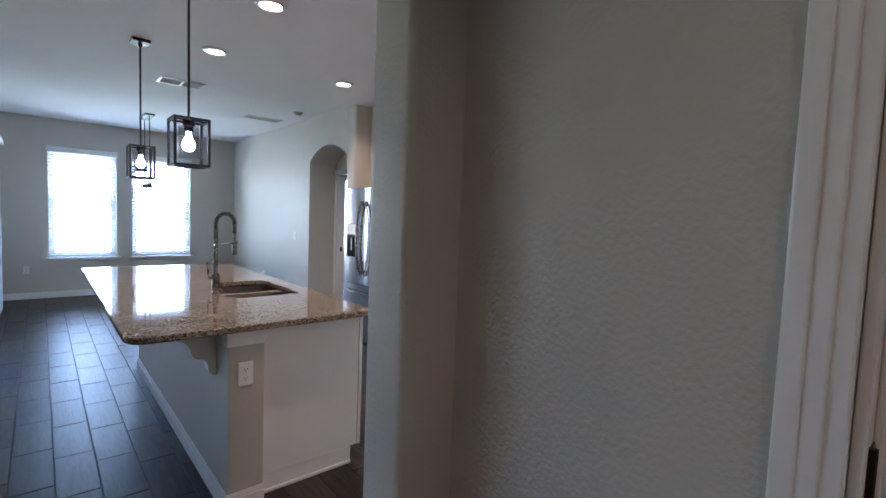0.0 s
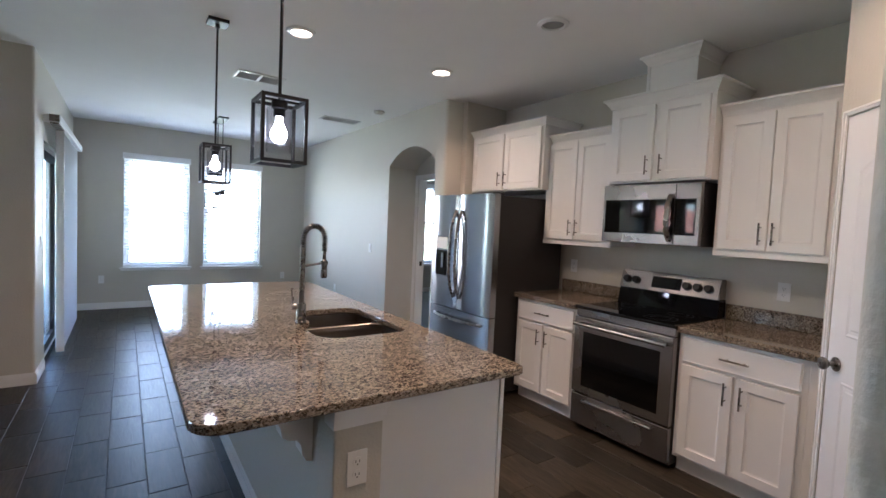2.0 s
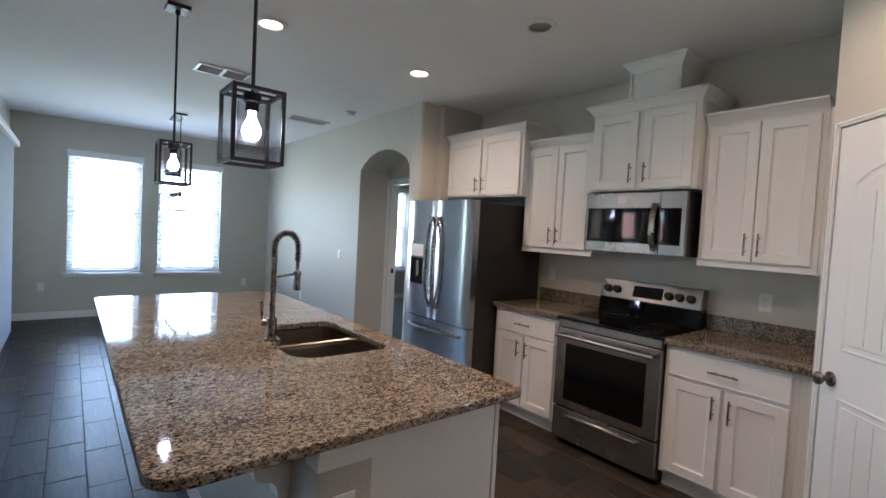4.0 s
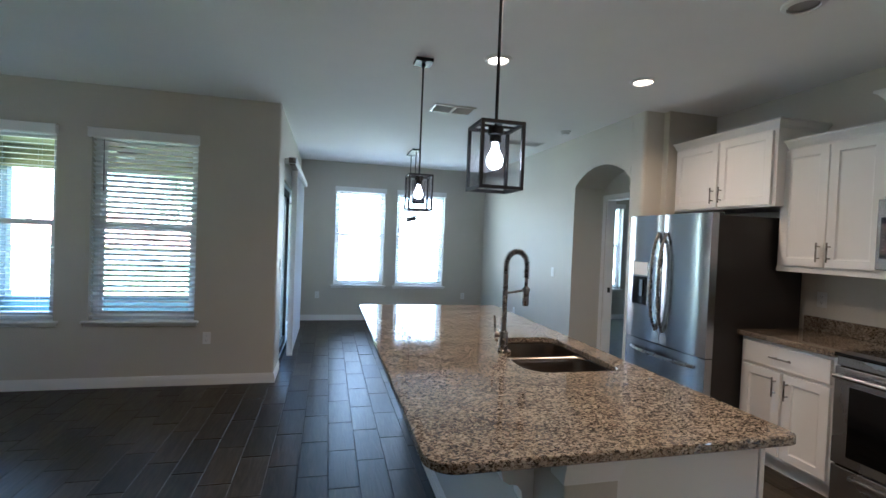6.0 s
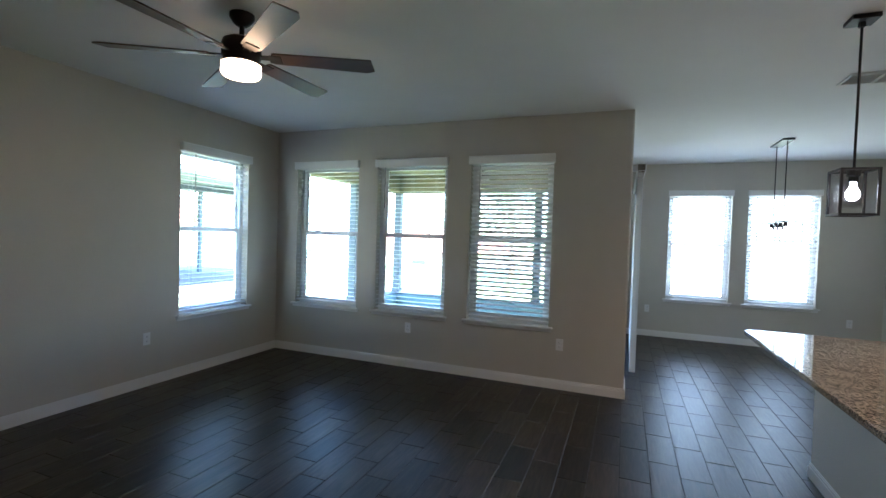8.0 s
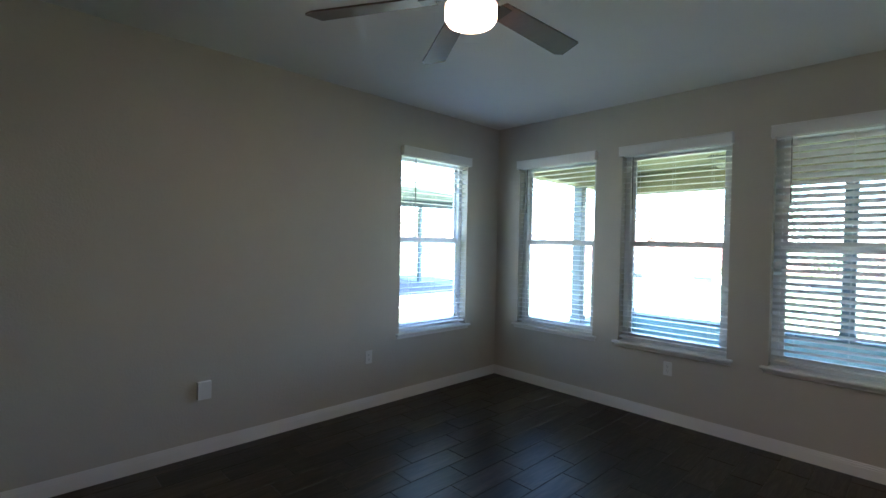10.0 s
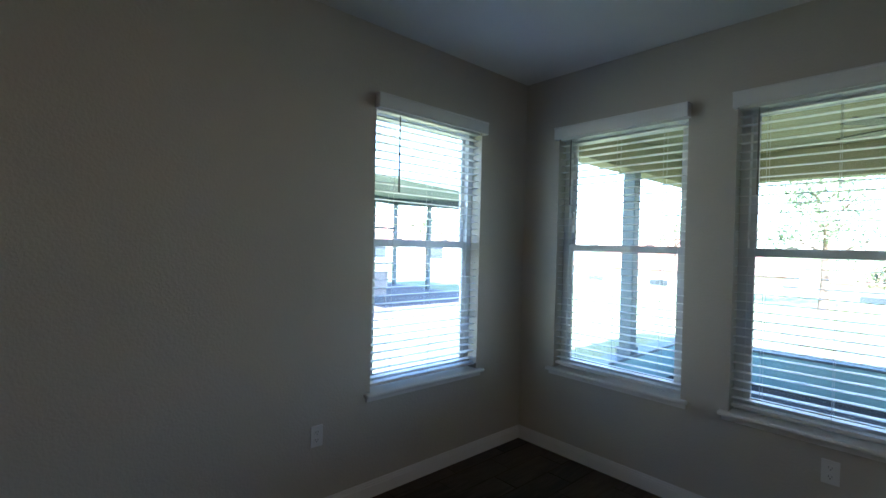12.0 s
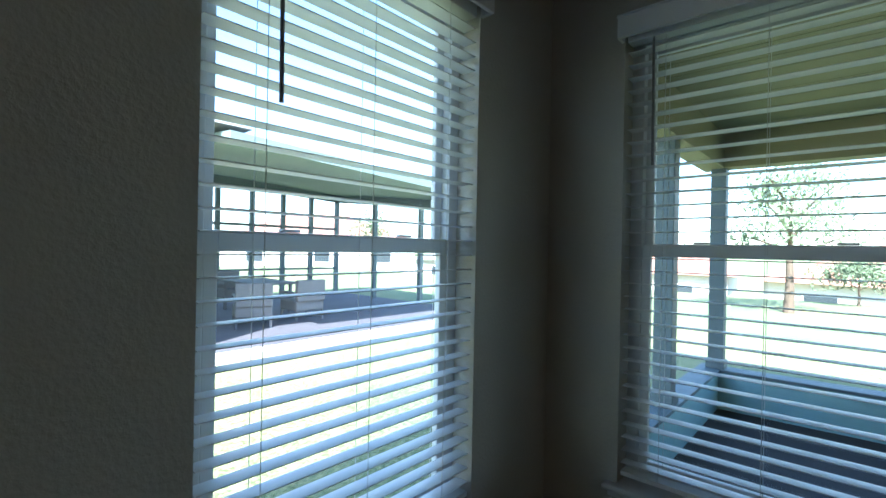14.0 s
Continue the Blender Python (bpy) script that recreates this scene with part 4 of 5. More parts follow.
wall_cabinet(4.405, 5.395, 1.80, 2.385, 3.00, 2.43, "white two-door cabinet above the fridge", (True, False), rail=0.01, gap=0.012)
wall_cabinet(3.76, 4.45, 1.345, 2.235, 3.10, 2.28, "tall white two-door wall cabinet beside the microwave", (False, False))
wall_cabinet(3.01, 3.755, 1.815, 2.385, 3.02, 2.445, "white two-door cabinet above the microwave", (True, True), rail=0.01, gap=0.021)
wall_cabinet(2.405, 3.005, 1.35, 2.235, 3.10, 2.285, "tall white two-door wall cabinet at the pantry wall", (False, False))
hood = thing("vent_chase", (3.1, 3.19, 2.445), "white boxed vent chase with crown moulding above the cabinets", "vent chase")
part("body", box(bx(3.13, KX - 0.003, 3.2, 3.545, 2.447, H - 0.06), 3.118, 3.13, 3.535, 3.556, 2.447, H - 0.06, bev=0.002), CAB, hood)
part("crown_moulding", crown(B(), 3.13, KX - 0.003, 3.2, 3.545, H - 0.075, H - 0.001, 0.05), CAB, hood)


def base_cabinet(y0, y1, label):
    """A base unit with one wide drawer over two doors, facing -x."""
    xf = 2.84
    e = thing("base_cabinet", (xf, y0, 0), label, "kitchen cabinet", group="white base cabinets")
    part("body", bx(xf, KX - 0.003, y0, y1, 0.10, 0.876, bev=0.002), CAB, e)
    part("toe_kick", bx(xf + 0.06, xf + 0.075, y0, y1, 0.0, 0.10), CAB, e)
    dr = part("drawer_front", panel_door(B(), xf - 0.02, y0 + 0.03, y1 - 0.03, 0.705, 0.852, rail=0.006, recess=0.0, bead=0.004), CAB, e)
    part("handle", bar_pull(xf - 0.022, (y0 + y1) / 2, 0.778, 0.15, False), NICKEL, dr, "brushed nickel bar handle", smooth=True)
    ym = (y0 + y1) / 2
    for a, b, s in ((y0 + 0.03, ym - 0.012, 1), (ym + 0.012, y1 - 0.03, -1)):
        d = part("door", panel_door(B(), xf - 0.02, a, b, 0.125, 0.685), CAB, e)
        part("handle", bar_pull(xf - 0.022, b - 0.03 if s == 1 else a + 0.03, 0.585, 0.13), NICKEL, d, "brushed nickel bar handle", smooth=True)


base_cabinet(3.81, 4.46, "white base cabinet between fridge and stove")
base_cabinet(2.378, 3.036, "white base cabinet between stove and pantry wall")
solo("cabinet_filler", bx(2.842, 2.86, 2.312, 2.377, 0.10, 0.876), CAB, "white filler strip beside the base cabinet", "filler")
solo("cabinet_filler", box(bx(3.104, 3.12, 2.312, 2.404, 1.35, 2.235), 3.12, KX - 0.003, 2.312, 2.404, 1.38, 1.4), CAB, "white filler strip beside the wall cabinet", "filler")
for y0, y1 in ((3.803, 4.47), (2.314, 3.034)):
    w = thing("worktop", (2.8, y0, 0.876), "speckled brown granite worktop with a low backsplash", "worktop")
    part("slab", bx(2.795, KX - 0.002, y0, y1, 0.877, 0.914, bev=0.005), GRANITE, w)
    bm = bx(KX - 0.024, KX - 0.002, y0, y1, 0.9145, 1.015, bev=0.003)
    if y0 < 3:
        box(bm, 2.86, KX - 0.025, y0 - 0.001, y0 + 0.02, 0.9145, 1.015, bev=0.003)
    part("backsplash", bm, GRANITE, w)

# fridge
FX, fy0, fy1, FT = 2.52, 4.475, 5.375, 1.745
fr = thing("fridge", (FX, fy0, 0), "stainless steel french-door fridge with dark sides and a water dispenser", "fridge")
part("body", box(bx(2.60, 3.38, fy0 + 0.004, fy1 - 0.004, 0.03, FT - 0.012, bev=0.004), 2.62, 2.70, fy0 + 0.02, fy1 - 0.02, 0.0, 0.03), DARKSTEEL, fr, "dark grey enamelled body")
part("toe_grille", bx(2.585, 2.60, fy0 + 0.02, fy1 - 0.02, 0.02, 0.085), BLACK, fr)
fm = (fy0 + fy1) / 2 + 0.025


def bowed(bm, y0, y1, z0, z1, xb, xf, bow=0.014, k=8):
    """A slab facing -x whose front bows out a little."""
    rows = []
    for z in (z0, z1):
        f = [bm.verts.new((xf - bow * (1 - (2 * i / k - 1) ** 4) + bow, y0 + (y1 - y0) * i / k, z)) for i in range(k + 1)]
        rows.append((bm.verts.new((xb, y0, z)), f, bm.verts.new((xb, y1, z))))
    (a0, fa, a1), (b0, fb, b1) = rows
    for i in range(k):
        bm.faces.new((fa[i], fa[i + 1], fb[i + 1], fb[i]))
    bm.faces.new([a0, *fa, a1]), bm.faces.new([b0, *fb, b1])
    bm.faces.new((a0, fa[0], fb[0], b0)), bm.faces.new((a1, fa[-1], fb[-1], b1)), bm.faces.new((a0, a1, b1, b0))
    return bm


dl = part("left_door", bowed(B(), fm + 0.003, fy1, 0.70, FT, 2.595, FX), STEEL, fr, "brushed steel door with a dispenser", smooth=True)
drr = part("right_door", bowed(B(), fy0, fm - 0.003, 0.70, FT, 2.595, FX), STEEL, fr, "brushed steel door", smooth=True)
fz = part("freezer_drawer", bowed(B(), fy0, fy1, 0.09, 0.692, 2.595, FX), STEEL, fr, "brushed steel freezer drawer", smooth=True)


def bow_handle(p0, p1, out, r=0.012, n=14):
    p0, p1 = Vector(p0), Vector(p1)
    pts = [p0 + (p1 - p0) * i / n + Vector((-out * (1 - abs(2 * i / n - 1) ** 3.2), 0, 0)) for i in range(n + 1)]
    return tube(B(), pts, r, 12)


part("handle", bow_handle((FX + 0.004, fm + 0.045, 0.80), (FX + 0.004, fm + 0.045, 1.60), 0.062), NICKEL, dl, "dark curved steel handle", smooth=True)
part("handle", bow_handle((FX + 0.004, fm - 0.045, 0.80), (FX + 0.004, fm - 0.045, 1.60), 0.062), NICKEL, drr, "dark curved steel handle", smooth=True)
part("handle", bow_handle((FX + 0.004, fy0 + 0.09, 0.615), (FX + 0.004, fy1 - 0.09, 0.615), 0.055), NICKEL, fz, "dark curved steel handle", smooth=True)
disp = part("dispenser", bx(FX - 0.003, FX + 0.02, fm + 0.145, fm + 0.345, 0.98, 1.36, bev=0.003), STEEL, dl, "water dispenser")
part("dispenser_panel", bx(FX - 0.006, FX - 0.002, fm + 0.155, fm + 0.335, 1.24, 1.35, bev=0.001), PLASTIC, dl, "pale dispenser panel")
part("dispenser_well", bx(FX - 0.006, FX - 0.002, fm + 0.155, fm + 0.335, 0.99, 1.225, bev=0.001), BLACKGLASS, dl, "dark dispenser well")
part("dispenser_paddle", bx(FX - 0.016, FX - 0.006, fm + 0.2, fm + 0.235, 1.06, 1.2, bev=0.002), STEEL, dl)
for hy in (fy0 + 0.02, fy1 - 0.06):
    part("top_hinge", bx(2.55, 2.66, hy, hy + 0.04, FT - 0.012, FT + 0.01, bev=0.004), DARKSTEEL, fr)

# stove
ry0, ry1, RX = 3.04, 3.797, 2.785
st = thing("stove", (RX, ry0, 0), "stainless steel electric stove with a black glass top and oven window", "stove")
part("body", bx(2.83, 3.40, ry0 + 0.002, ry1 - 0.002, 0.03, 0.895), DARKSTEEL, st)
part("cooktop", bx(RX - 0.012, 3.385, ry0, ry1, 0.897, 0.918, bev=0.006), BLACKGLASS, st, "black glass cooktop")
for px, py, pr in ((2.93, 3.22, 0.1), (2.93, 3.61, 0.08), (3.18, 3.22, 0.08), (3.18, 3.61, 0.1)):
    bm = B()
    for r in (pr, pr * 0.6):
        lathe(bm, [(r, 0.9183), (r + 0.0022, 0.9186), (r + 0.0022, 0.9183)], (px, py, 0), 40)
    part("burner_ring", bm, DARKSTEEL, st)
bm = bx(RX + 0.016, 2.83, ry0 + 0.004, ry1 - 0.004, 0.842, 0.896, bev=0.003)
for i in range(14):
    yy = ry0 + 0.1 + (ry1 - ry0 - 0.2) * i / 13
    box(bm, RX + 0.013, RX + 0.0162, yy - 0.016, yy + 0.016, 0.879, 0.884)
part("vent_trim", bm, STEELH, st)
od = part("oven_door", bx(RX, 2.83, ry0 + 0.003, ry1 - 0.003, 0.278, 0.838, bev=0.006), STEELH, st, "steel oven door")
part("oven_window", bx(RX - 0.003, RX + 0.002, ry0 + 0.085, ry1 - 0.085, 0.335, 0.735, bev=0.002), BLACKGLASS, od, "black glass oven window")
part("handle", box(tube(B(), ((RX - 0.045, ry0 + 0.03, 0.79), (RX - 0.045, ry1 - 0.03, 0.79)), 0.0135, 14), RX - 0.045, RX + 0.002, ry0 + 0.04, ry0 + 0.065, 0.779, 0.801), STEELH, od, "steel bar handle", smooth=True)
part("handle_post", bx(RX - 0.045, RX + 0.002, ry1 - 0.065, ry1 - 0.04, 0.779, 0.801), STEELH, od)
dw = part("storage_drawer", bx(RX + 0.004, 2.83, ry0 + 0.003, ry1 - 0.003, 0.045, 0.268, bev=0.006), STEELH, st, "steel storage drawer")
part("handle", bx(RX - 0.022, RX + 0.006, ry0 + 0.11, ry1 - 0.11, 0.215, 0.24, bev=0.009, seg=3), STEELH, dw, "steel drawer grip", smooth=True)
# backguard, leaning back a little
bg = B()
v = [bg.verts.new(p) for p in ((3.30, ry0, 0.918), (3.30, ry1, 0.918), (3.41, ry1, 0.918), (3.41, ry0, 0.918), (3.325, ry0, 1.04), (3.325, ry1, 1.04), (3.41, ry1, 1.04), (3.41, ry0, 1.04))]
for f in ((0, 1, 5, 4), (1, 2, 6, 5), (2, 3, 7, 6), (3, 0, 4, 7), (0, 3, 2, 1), (4, 5, 6, 7)):
    bg.faces.new([v[i] for i in f])
part("lower_backguard", bg, BLACKGLASS, st, "black lower backguard")
bg = B()
P0, P1 = (3.305, 1.04), (3.345, 1.178)
v = [bg.verts.new(p) for p in ((P0[0], ry0, P0[1]), (P0[0], ry1, P0[1]), (3.41, ry1, P0[1]), (3.41, ry0, P0[1]), (P1[0], ry0, P1[1]), (P1[0], ry1, P1[1]), (3.41, ry1, P1[1]), (3.41, ry0, P1[1]))]
for f in ((0, 1, 5, 4), (1, 2, 6, 5), (2, 3, 7, 6), (3, 0, 4, 7), (0, 3, 2, 1), (4, 5, 6, 7)):
    bg.faces.new([v[i] for i in f])
bmesh.ops.bevel(bg, geom=list(bg.edges), offset=0.006, segments=2, affect="EDGES")
cp = part("control_panel", bg, STEELH, st, "steel control panel", smooth=True)
lean = math.atan2(P1[0] - P0[0], P1[1] - P0[1])
pm = Matrix.Translation(((P0[0] + P1[0]) / 2, 0, (P0[1] + P1[1]) / 2)) @ Matrix.Rotation(lean, 4, "Y")
bm = bx(-0.003, 0.002, 3.308, 3.53, -0.044, 0.042, bev=0.001)
bmesh.ops.transform(bm, matrix=pm, verts=bm.verts)
part("display", bm, BLACKGLASS, cp, "black display")
for yy in (3.115, 3.19, 3.265, 3.66, 3.735):
    bm = lathe(B(), [(0.0, 0.03), (0.022, 0.03), (0.026, 0.024), (0.028, 0.004), (0.031, 0.0), (0.0, 0.0)], (0, 0, 0), 22, Matrix.Rotation(radians(-90), 4, "Y"))
    bmesh.ops.transform(bm, matrix=pm @ Matrix.Translation((-0.001, yy, -0.004)), verts=bm.verts)
    part("knob", bm, BLACK, cp, "black control knob", smooth=True)

# microwave over the stove
my0, my1, mz0, mz1, MX = 3.035, 3.748, 1.398, 1.81, 2.972
mw = thing("microwave", (MX, my0, mz0), "stainless steel over-the-range microwave with a dark window", "microwave")
part("body", bx(MX + 0.035, KX - 0.005, my0, my1, mz0, mz1, bev=0.003), BLACK, mw, "black housing")
SPLIT, GZ0, GZ1 = my0 + 0.165, mz0 + 0.068, mz1 - 0.108
md = part("door", bx(MX, MX + 0.034, SPLIT + 0.0015, my1 - 0.001, mz0 + 0.002, mz1 - 0.002, bev=0.004), STEELH, mw, "steel door")
cpn = part("control_column", bx(MX, MX + 0.034, my0 + 0.001, SPLIT - 0.0015, mz0 + 0.002, mz1 - 0.002, bev=0.004), STEELH, mw, "steel control column")
part("window", bx(MX - 0.003, MX + 0.002, SPLIT + 0.004, my1 - 0.022, GZ0, GZ1, bev=0.0015), BLACKGLASS, md, "black glass window")
part("keypad", bx(MX - 0.003, MX + 0.002, my0 + 0.03, SPLIT - 0.004, GZ0, GZ1, bev=0.0015), BLACKGLASS, cpn, "black glass keypad")
bm = B()
hn, hw = 14, 0.017
for i in range(hn + 1):
    f = i / hn
    x, z = MX + 0.004 - 0.056 * (1 - abs(2 * f - 1) ** 2.6), mz0 + 0.018 + (mz1 - mz0 - 0.085) * f
    ring = [bm.verts.new(p) for p in ((x, SPLIT + 0.012, z), (x, SPLIT + 0.012 + 2 * hw, z), (x + 0.012, SPLIT + 0.012 + 2 * hw, z), (x + 0.012, SPLIT + 0.012, z))]
    if i:
        for k in range(4):
            bm.faces.new((last[k], last[(k + 1) % 4], ring[(k + 1) % 4], ring[k]))
    else:
        bm.faces.new(ring)
    last = ring
bm.faces.new(last)
part("handle", bm, NICKEL, md, "broad curved steel handle", smooth=True)

# island
IX0, IX1, IY0, IY1 = 0.162, 1.352, 2.866, 5.60
HX0, HX1, HY0 = 0.563, 0.73, 2.905   # half wall
isl = thing("kitchen_island", (HX0, HY0, 0), "kitchen island with a greige half wall and white end panel", "kitchen island")
part("half_wall", prism(B(), rounded([(HX0, HY0), (HX1, HY0), (HX1, 5.52), (HX0, 5.52)], [0.008, 0, 0, 0.008], 3), 0, 0.883), WALL, isl, "greige textured half wall", smooth=True)
part("end_panel", box(bx(HX1 + 0.001, 1.302, 2.968, 2.985, 0.10, 0.882, bev=0.002), HX1 + 0.001, 1.262, 2.968, 2.985, 0.0, 0.10), CAB, isl, "white end panel")
part("end_stile", bx(1.302, 1.324, 2.962, 3.0, 0.10, 0.882, bev=0.003), CAB, isl)
part("base_moulding", bx(HX1 + 0.004, 1.262, 2.957, 2.968, 0.0, 0.02, bev=0.004), TRIM, isl)
part("cabinet_body", bx(HX1 + 0.001, 1.304, 2.986, 5.52, 0.10, 0.66, bev=0.002), CAB, isl)
part("cabinet_rim", box(bx(1.286, 1.304, 3.0, 5.52, 0.66, 0.882), HX1 + 0.001, 1.286, 5.502, 5.52, 0.66, 0.882), CAB, isl)
part("toe_kick", bx(HX1 + 0.001, 1.244, 2.986, 5.50, 0.0, 0.10), CAB, isl)
bm = B()
for o, z0, z1 in ((0.006, 0.81, 0.83), (0.012, 0.83, 0.85), (0.018, 0.85, 0.862), (0.026, 0.862, 0.8825)):
    box(bm, HX0 - 0.004, HX1 + o * 0.6, HY0 - o, HY0 + 0.005, z0, z1, bev=0.002)
    box(bm, HX0 - 0.004 - o * 0.3, HX0 + 0.001, HY0 - o, HY0 + 0.075, z0, z1, bev=0.002)
part("column_cap", bm, TRIM, isl, "white moulded cap")
for o, z0, z1 in ((0.014, 0.0, 0.07), (0.009, 0.07, 0.085), (0.005, 0.085, 0.094)):
    part("island_baseboard", box(bx(HX0 - o, HX0, HY0 - o, 5.52, z0, z1), HX0, HX1 + 0.004, HY0 - o, HY0, z0, z1), TRIM, isl, "white baseboard")
for yc in (3.13, 4.25, 5.3):
    bm = B()
    prof = [(0.0, 0.0), (0.235, 0.0), (0.235, -0.03), (0.222, -0.045), (0.20, -0.05), (0.165, -0.062), (0.13, -0.085), (0.11, -0.12), (0.105, -0.15), (0.085, -0.165), (0.055, -0.17), (0.04, -0.19), (0.035, -0.225), (0.02, -0.25), (0.0, -0.255)]
    lo = [bm.verts.new((HX0 - 0.001 - u, yc - 0.035, 0.882 + z)) for u, z in prof]
    hi = [bm.verts.new((HX0 - 0.001 - u, yc + 0.035, 0.882 + z)) for u, z in prof]
    bm.faces.new(lo), bm.faces.new(hi[::-1])
    for i in range(len(prof)):
        j = (i + 1) % len(prof)
        bm.faces.new((lo[i], lo[j], hi[j], hi[i]))
    part("corbel", bm, TRIM, isl, "white carved corbel bracket")
plate("outlet", (0.642, HY0, 0.672), 0, "white double outlet plate on the island end")

# island worktop with a cut-out for the sink: an outer outline joined to the hole's outline
SX0, SX1, SY0, SY1 = 0.772, 1.228, 3.592, 4.285   # the far bowl is narrower than the near one
outer = rounded([(IX0, IY0), (IX1, IY0), (IX1, IY1), (IX0, IY1)], [0.085, 0.04, 0.06, 0.06], 8)
hole = rounded([(SX0, SY0), (SX1, SY0), (SX1, SY1), (0.845, SY1), (0.845, 3.985), (SX0, 3.91)], [0.12, 0.07, 0.09, 0.06, 0.03, 0.05], 6)
bm = B()
rings = []
for pts in (outer, hole):
    sgn = 1 if pts is outer else -1
    cxm, cym = sum(p[0] for p in pts) / len(pts), sum(p[1] for p in pts) / len(pts)

    def inset(d):
        return [(x - sgn * d * (1 if x > cxm else -1), y - sgn * d * (1 if y > cym else -1)) for x, y in pts]
    levels = [[bm.verts.new((x, y, z)) for x, y in inset(d)] for d, z in ((0.004, 0.883), (0.0, 0.887), (0.0, 0.909), (0.0015, 0.9125), (0.005, 0.914))]
    for a, b in zip(levels, levels[1:]):
        for i in range(len(a)):
            bm.faces.new((a[i], a[(i + 1) % len(a)], b[(i + 1) % len(b)], b[i]))
    rings.append((levels[0], levels[-1]))
for k in (0, 1):
    es = []
    for r in rings:
        vs = r[k]
        for i in range(len(vs)):
            es.append(bm.edges.get((vs[i], vs[(i + 1) % len(vs)])))
    bmesh.ops.triangle_fill(bm, use_beauty=True, use_dissolve=False, edges=es)
solo("island_worktop", bm, GRANITE, "polished speckled brown granite island worktop with a sink cut-out", "worktop")

sink = thing("sink", (1.0, 3.96, 0.87), "stainless steel double-bowl sink set under the granite", "sink")


def bowl(bm, x0, x1, y0, y1, depth):
    ls = []
    for d, z in ((-0.012, 0.882), (0.0, 0.876), (0.004, 0.80), (0.010, 0.882 - depth + 0.04), (0.022, 0.882 - depth + 0.012), (0.055, 0.882 - depth)):
        o = rounded([(x0 + d, y0 + d), (x1 - d, y0 + d), (x1 - d, y1 - d), (x0 + d, y1 - d)], [0.06] * 4, 6)
        ls.append([bm.verts.new((x, y, z)) for x, y in o])
    for a, b in zip(ls, ls[1:]):
        for i in range(len(a)):
            bm.faces.new((a[i], a[(i + 1) % len(a)], b[(i + 1) % len(b)], b[i]))
    bm.faces.new(ls[-1])
    return bm


part("near_bowl", bowl(B(), SX0 - 0.005, SX1 + 0.005, SY0 - 0.005, 3.95, 0.20), SINKSTEEL, sink, smooth=True)
part("far_bowl", bowl(B(), 0.835, SX1 + 0.005, 3.985, SY1 + 0.005, 0.18), SINKSTEEL, sink, smooth=True)
part("divider", bx(0.84, SX1 + 0.004, 3.948, 3.987, 0.83, 0.873, bev=0.012, seg=3), SINKSTEEL, sink, smooth=True)
for yy, dz in ((3.77, 0.6825), (4.135, 0.7025)):
    part("drain", lathe(B(), [(0.0, dz + 0.002), (0.03, dz + 0.002), (0.042, dz + 0.004), (0.044, dz)], (1.03, yy, 0), 28), STEELH, sink, smooth=True)

# spring faucet
fx0, fy0_, fz0 = 0.792, 3.975, 0.914
fa = thing("kitchen_faucet", (fx0, fy0_, fz0), "brushed nickel spring pull-down kitchen faucet", "faucet")
DIRX, DIRY = 0.985, 0.17
part("base", lathe(B(), [(0.0, 0.0), (0.029, 0.0), (0.029, 0.008), (0.0245, 0.012), (0.0245, 0.10), (0.02, 0.107), (0.0, 0.107)], (fx0, fy0_, fz0), 28), NICKEL, fa, smooth=True)
part("riser", tube(B(), ((fx0, fy0_, fz0 + 0.10), (fx0, fy0_, fz0 + 0.395)), 0.0135, 16), NICKEL, fa, smooth=True)
path = [(0.0, 0.38)] + [(0.0, 0.395 + 0.017 * i) for i in range(4)]
RA = 0.063
path += [(RA - RA * math.cos(w), 0.452 + RA * math.sin(w)) for w in (math.pi * i / 18 for i in range(1, 18))]
path += [(2 * RA, 0.45), (2 * RA, 0.40), (2 * RA, 0.375)]
pts = [Vector((fx0 + DIRX * u, fy0_ + DIRY * u, fz0 + z)) for u, z in path]
part("hose", tube(B(), pts, 0.008, 10), BLACK, fa, "dark inner hose", smooth=True)
coil, turns = [], 30
lens = [0.0]
for a, b in zip(pts, pts[1:]):
    lens.append(lens[-1] + (b - a).length)
side = Vector((-DIRY, DIRX, 0))
for i in range(turns * 10 + 1):
    s = lens[-1] * i / (turns * 10)
    k = max(j for j in range(len(lens)) if lens[j] <= s + 1e-9)
    k = min(k, len(pts) - 2)
    p = pts[k].lerp(pts[k + 1], (s - lens[k]) / (lens[k + 1] - lens[k]))
    d = (pts[k + 1] - pts[k]).normalized()
    w = 2 * math.pi * i / 10
    coil.append(p + 0.0145 * (math.cos(w) * side + math.sin(w) * side.cross(d)))
part("spring", tube(B(), coil, 0.003, 6), NICKEL, fa, "coiled spring", smooth=True)
hx, hy = fx0 + DIRX * 2 * RA, fy0_ + DIRY * 2 * RA
part("spray_head", lathe(B(), [(0.0, 0.385), (0.009, 0.385), (0.009, 0.335), (0.017, 0.325), (0.0175, 0.24), (0.015, 0.232), (0.0, 0.232)], (hx, hy, fz0), 20), NICKEL, fa, smooth=True)
bm = tube(B(), ((fx0, fy0_, fz0 + 0.30), (hx, hy, fz0 + 0.315)), 0.0065, 10)
lathe(bm, [(0.019, 0.305), (0.021, 0.305), (0.021, 0.325), (0.019, 0.325)], (hx, hy, fz0), 20)
part("dock_arm", bm, NICKEL, fa, smooth=True)
bm = tube(B(), ((fx0, fy0_, fz0 + 0.085), (fx0 - 0.045, fy0_ + 0.012, fz0 + 0.085)), 0.015, 14)
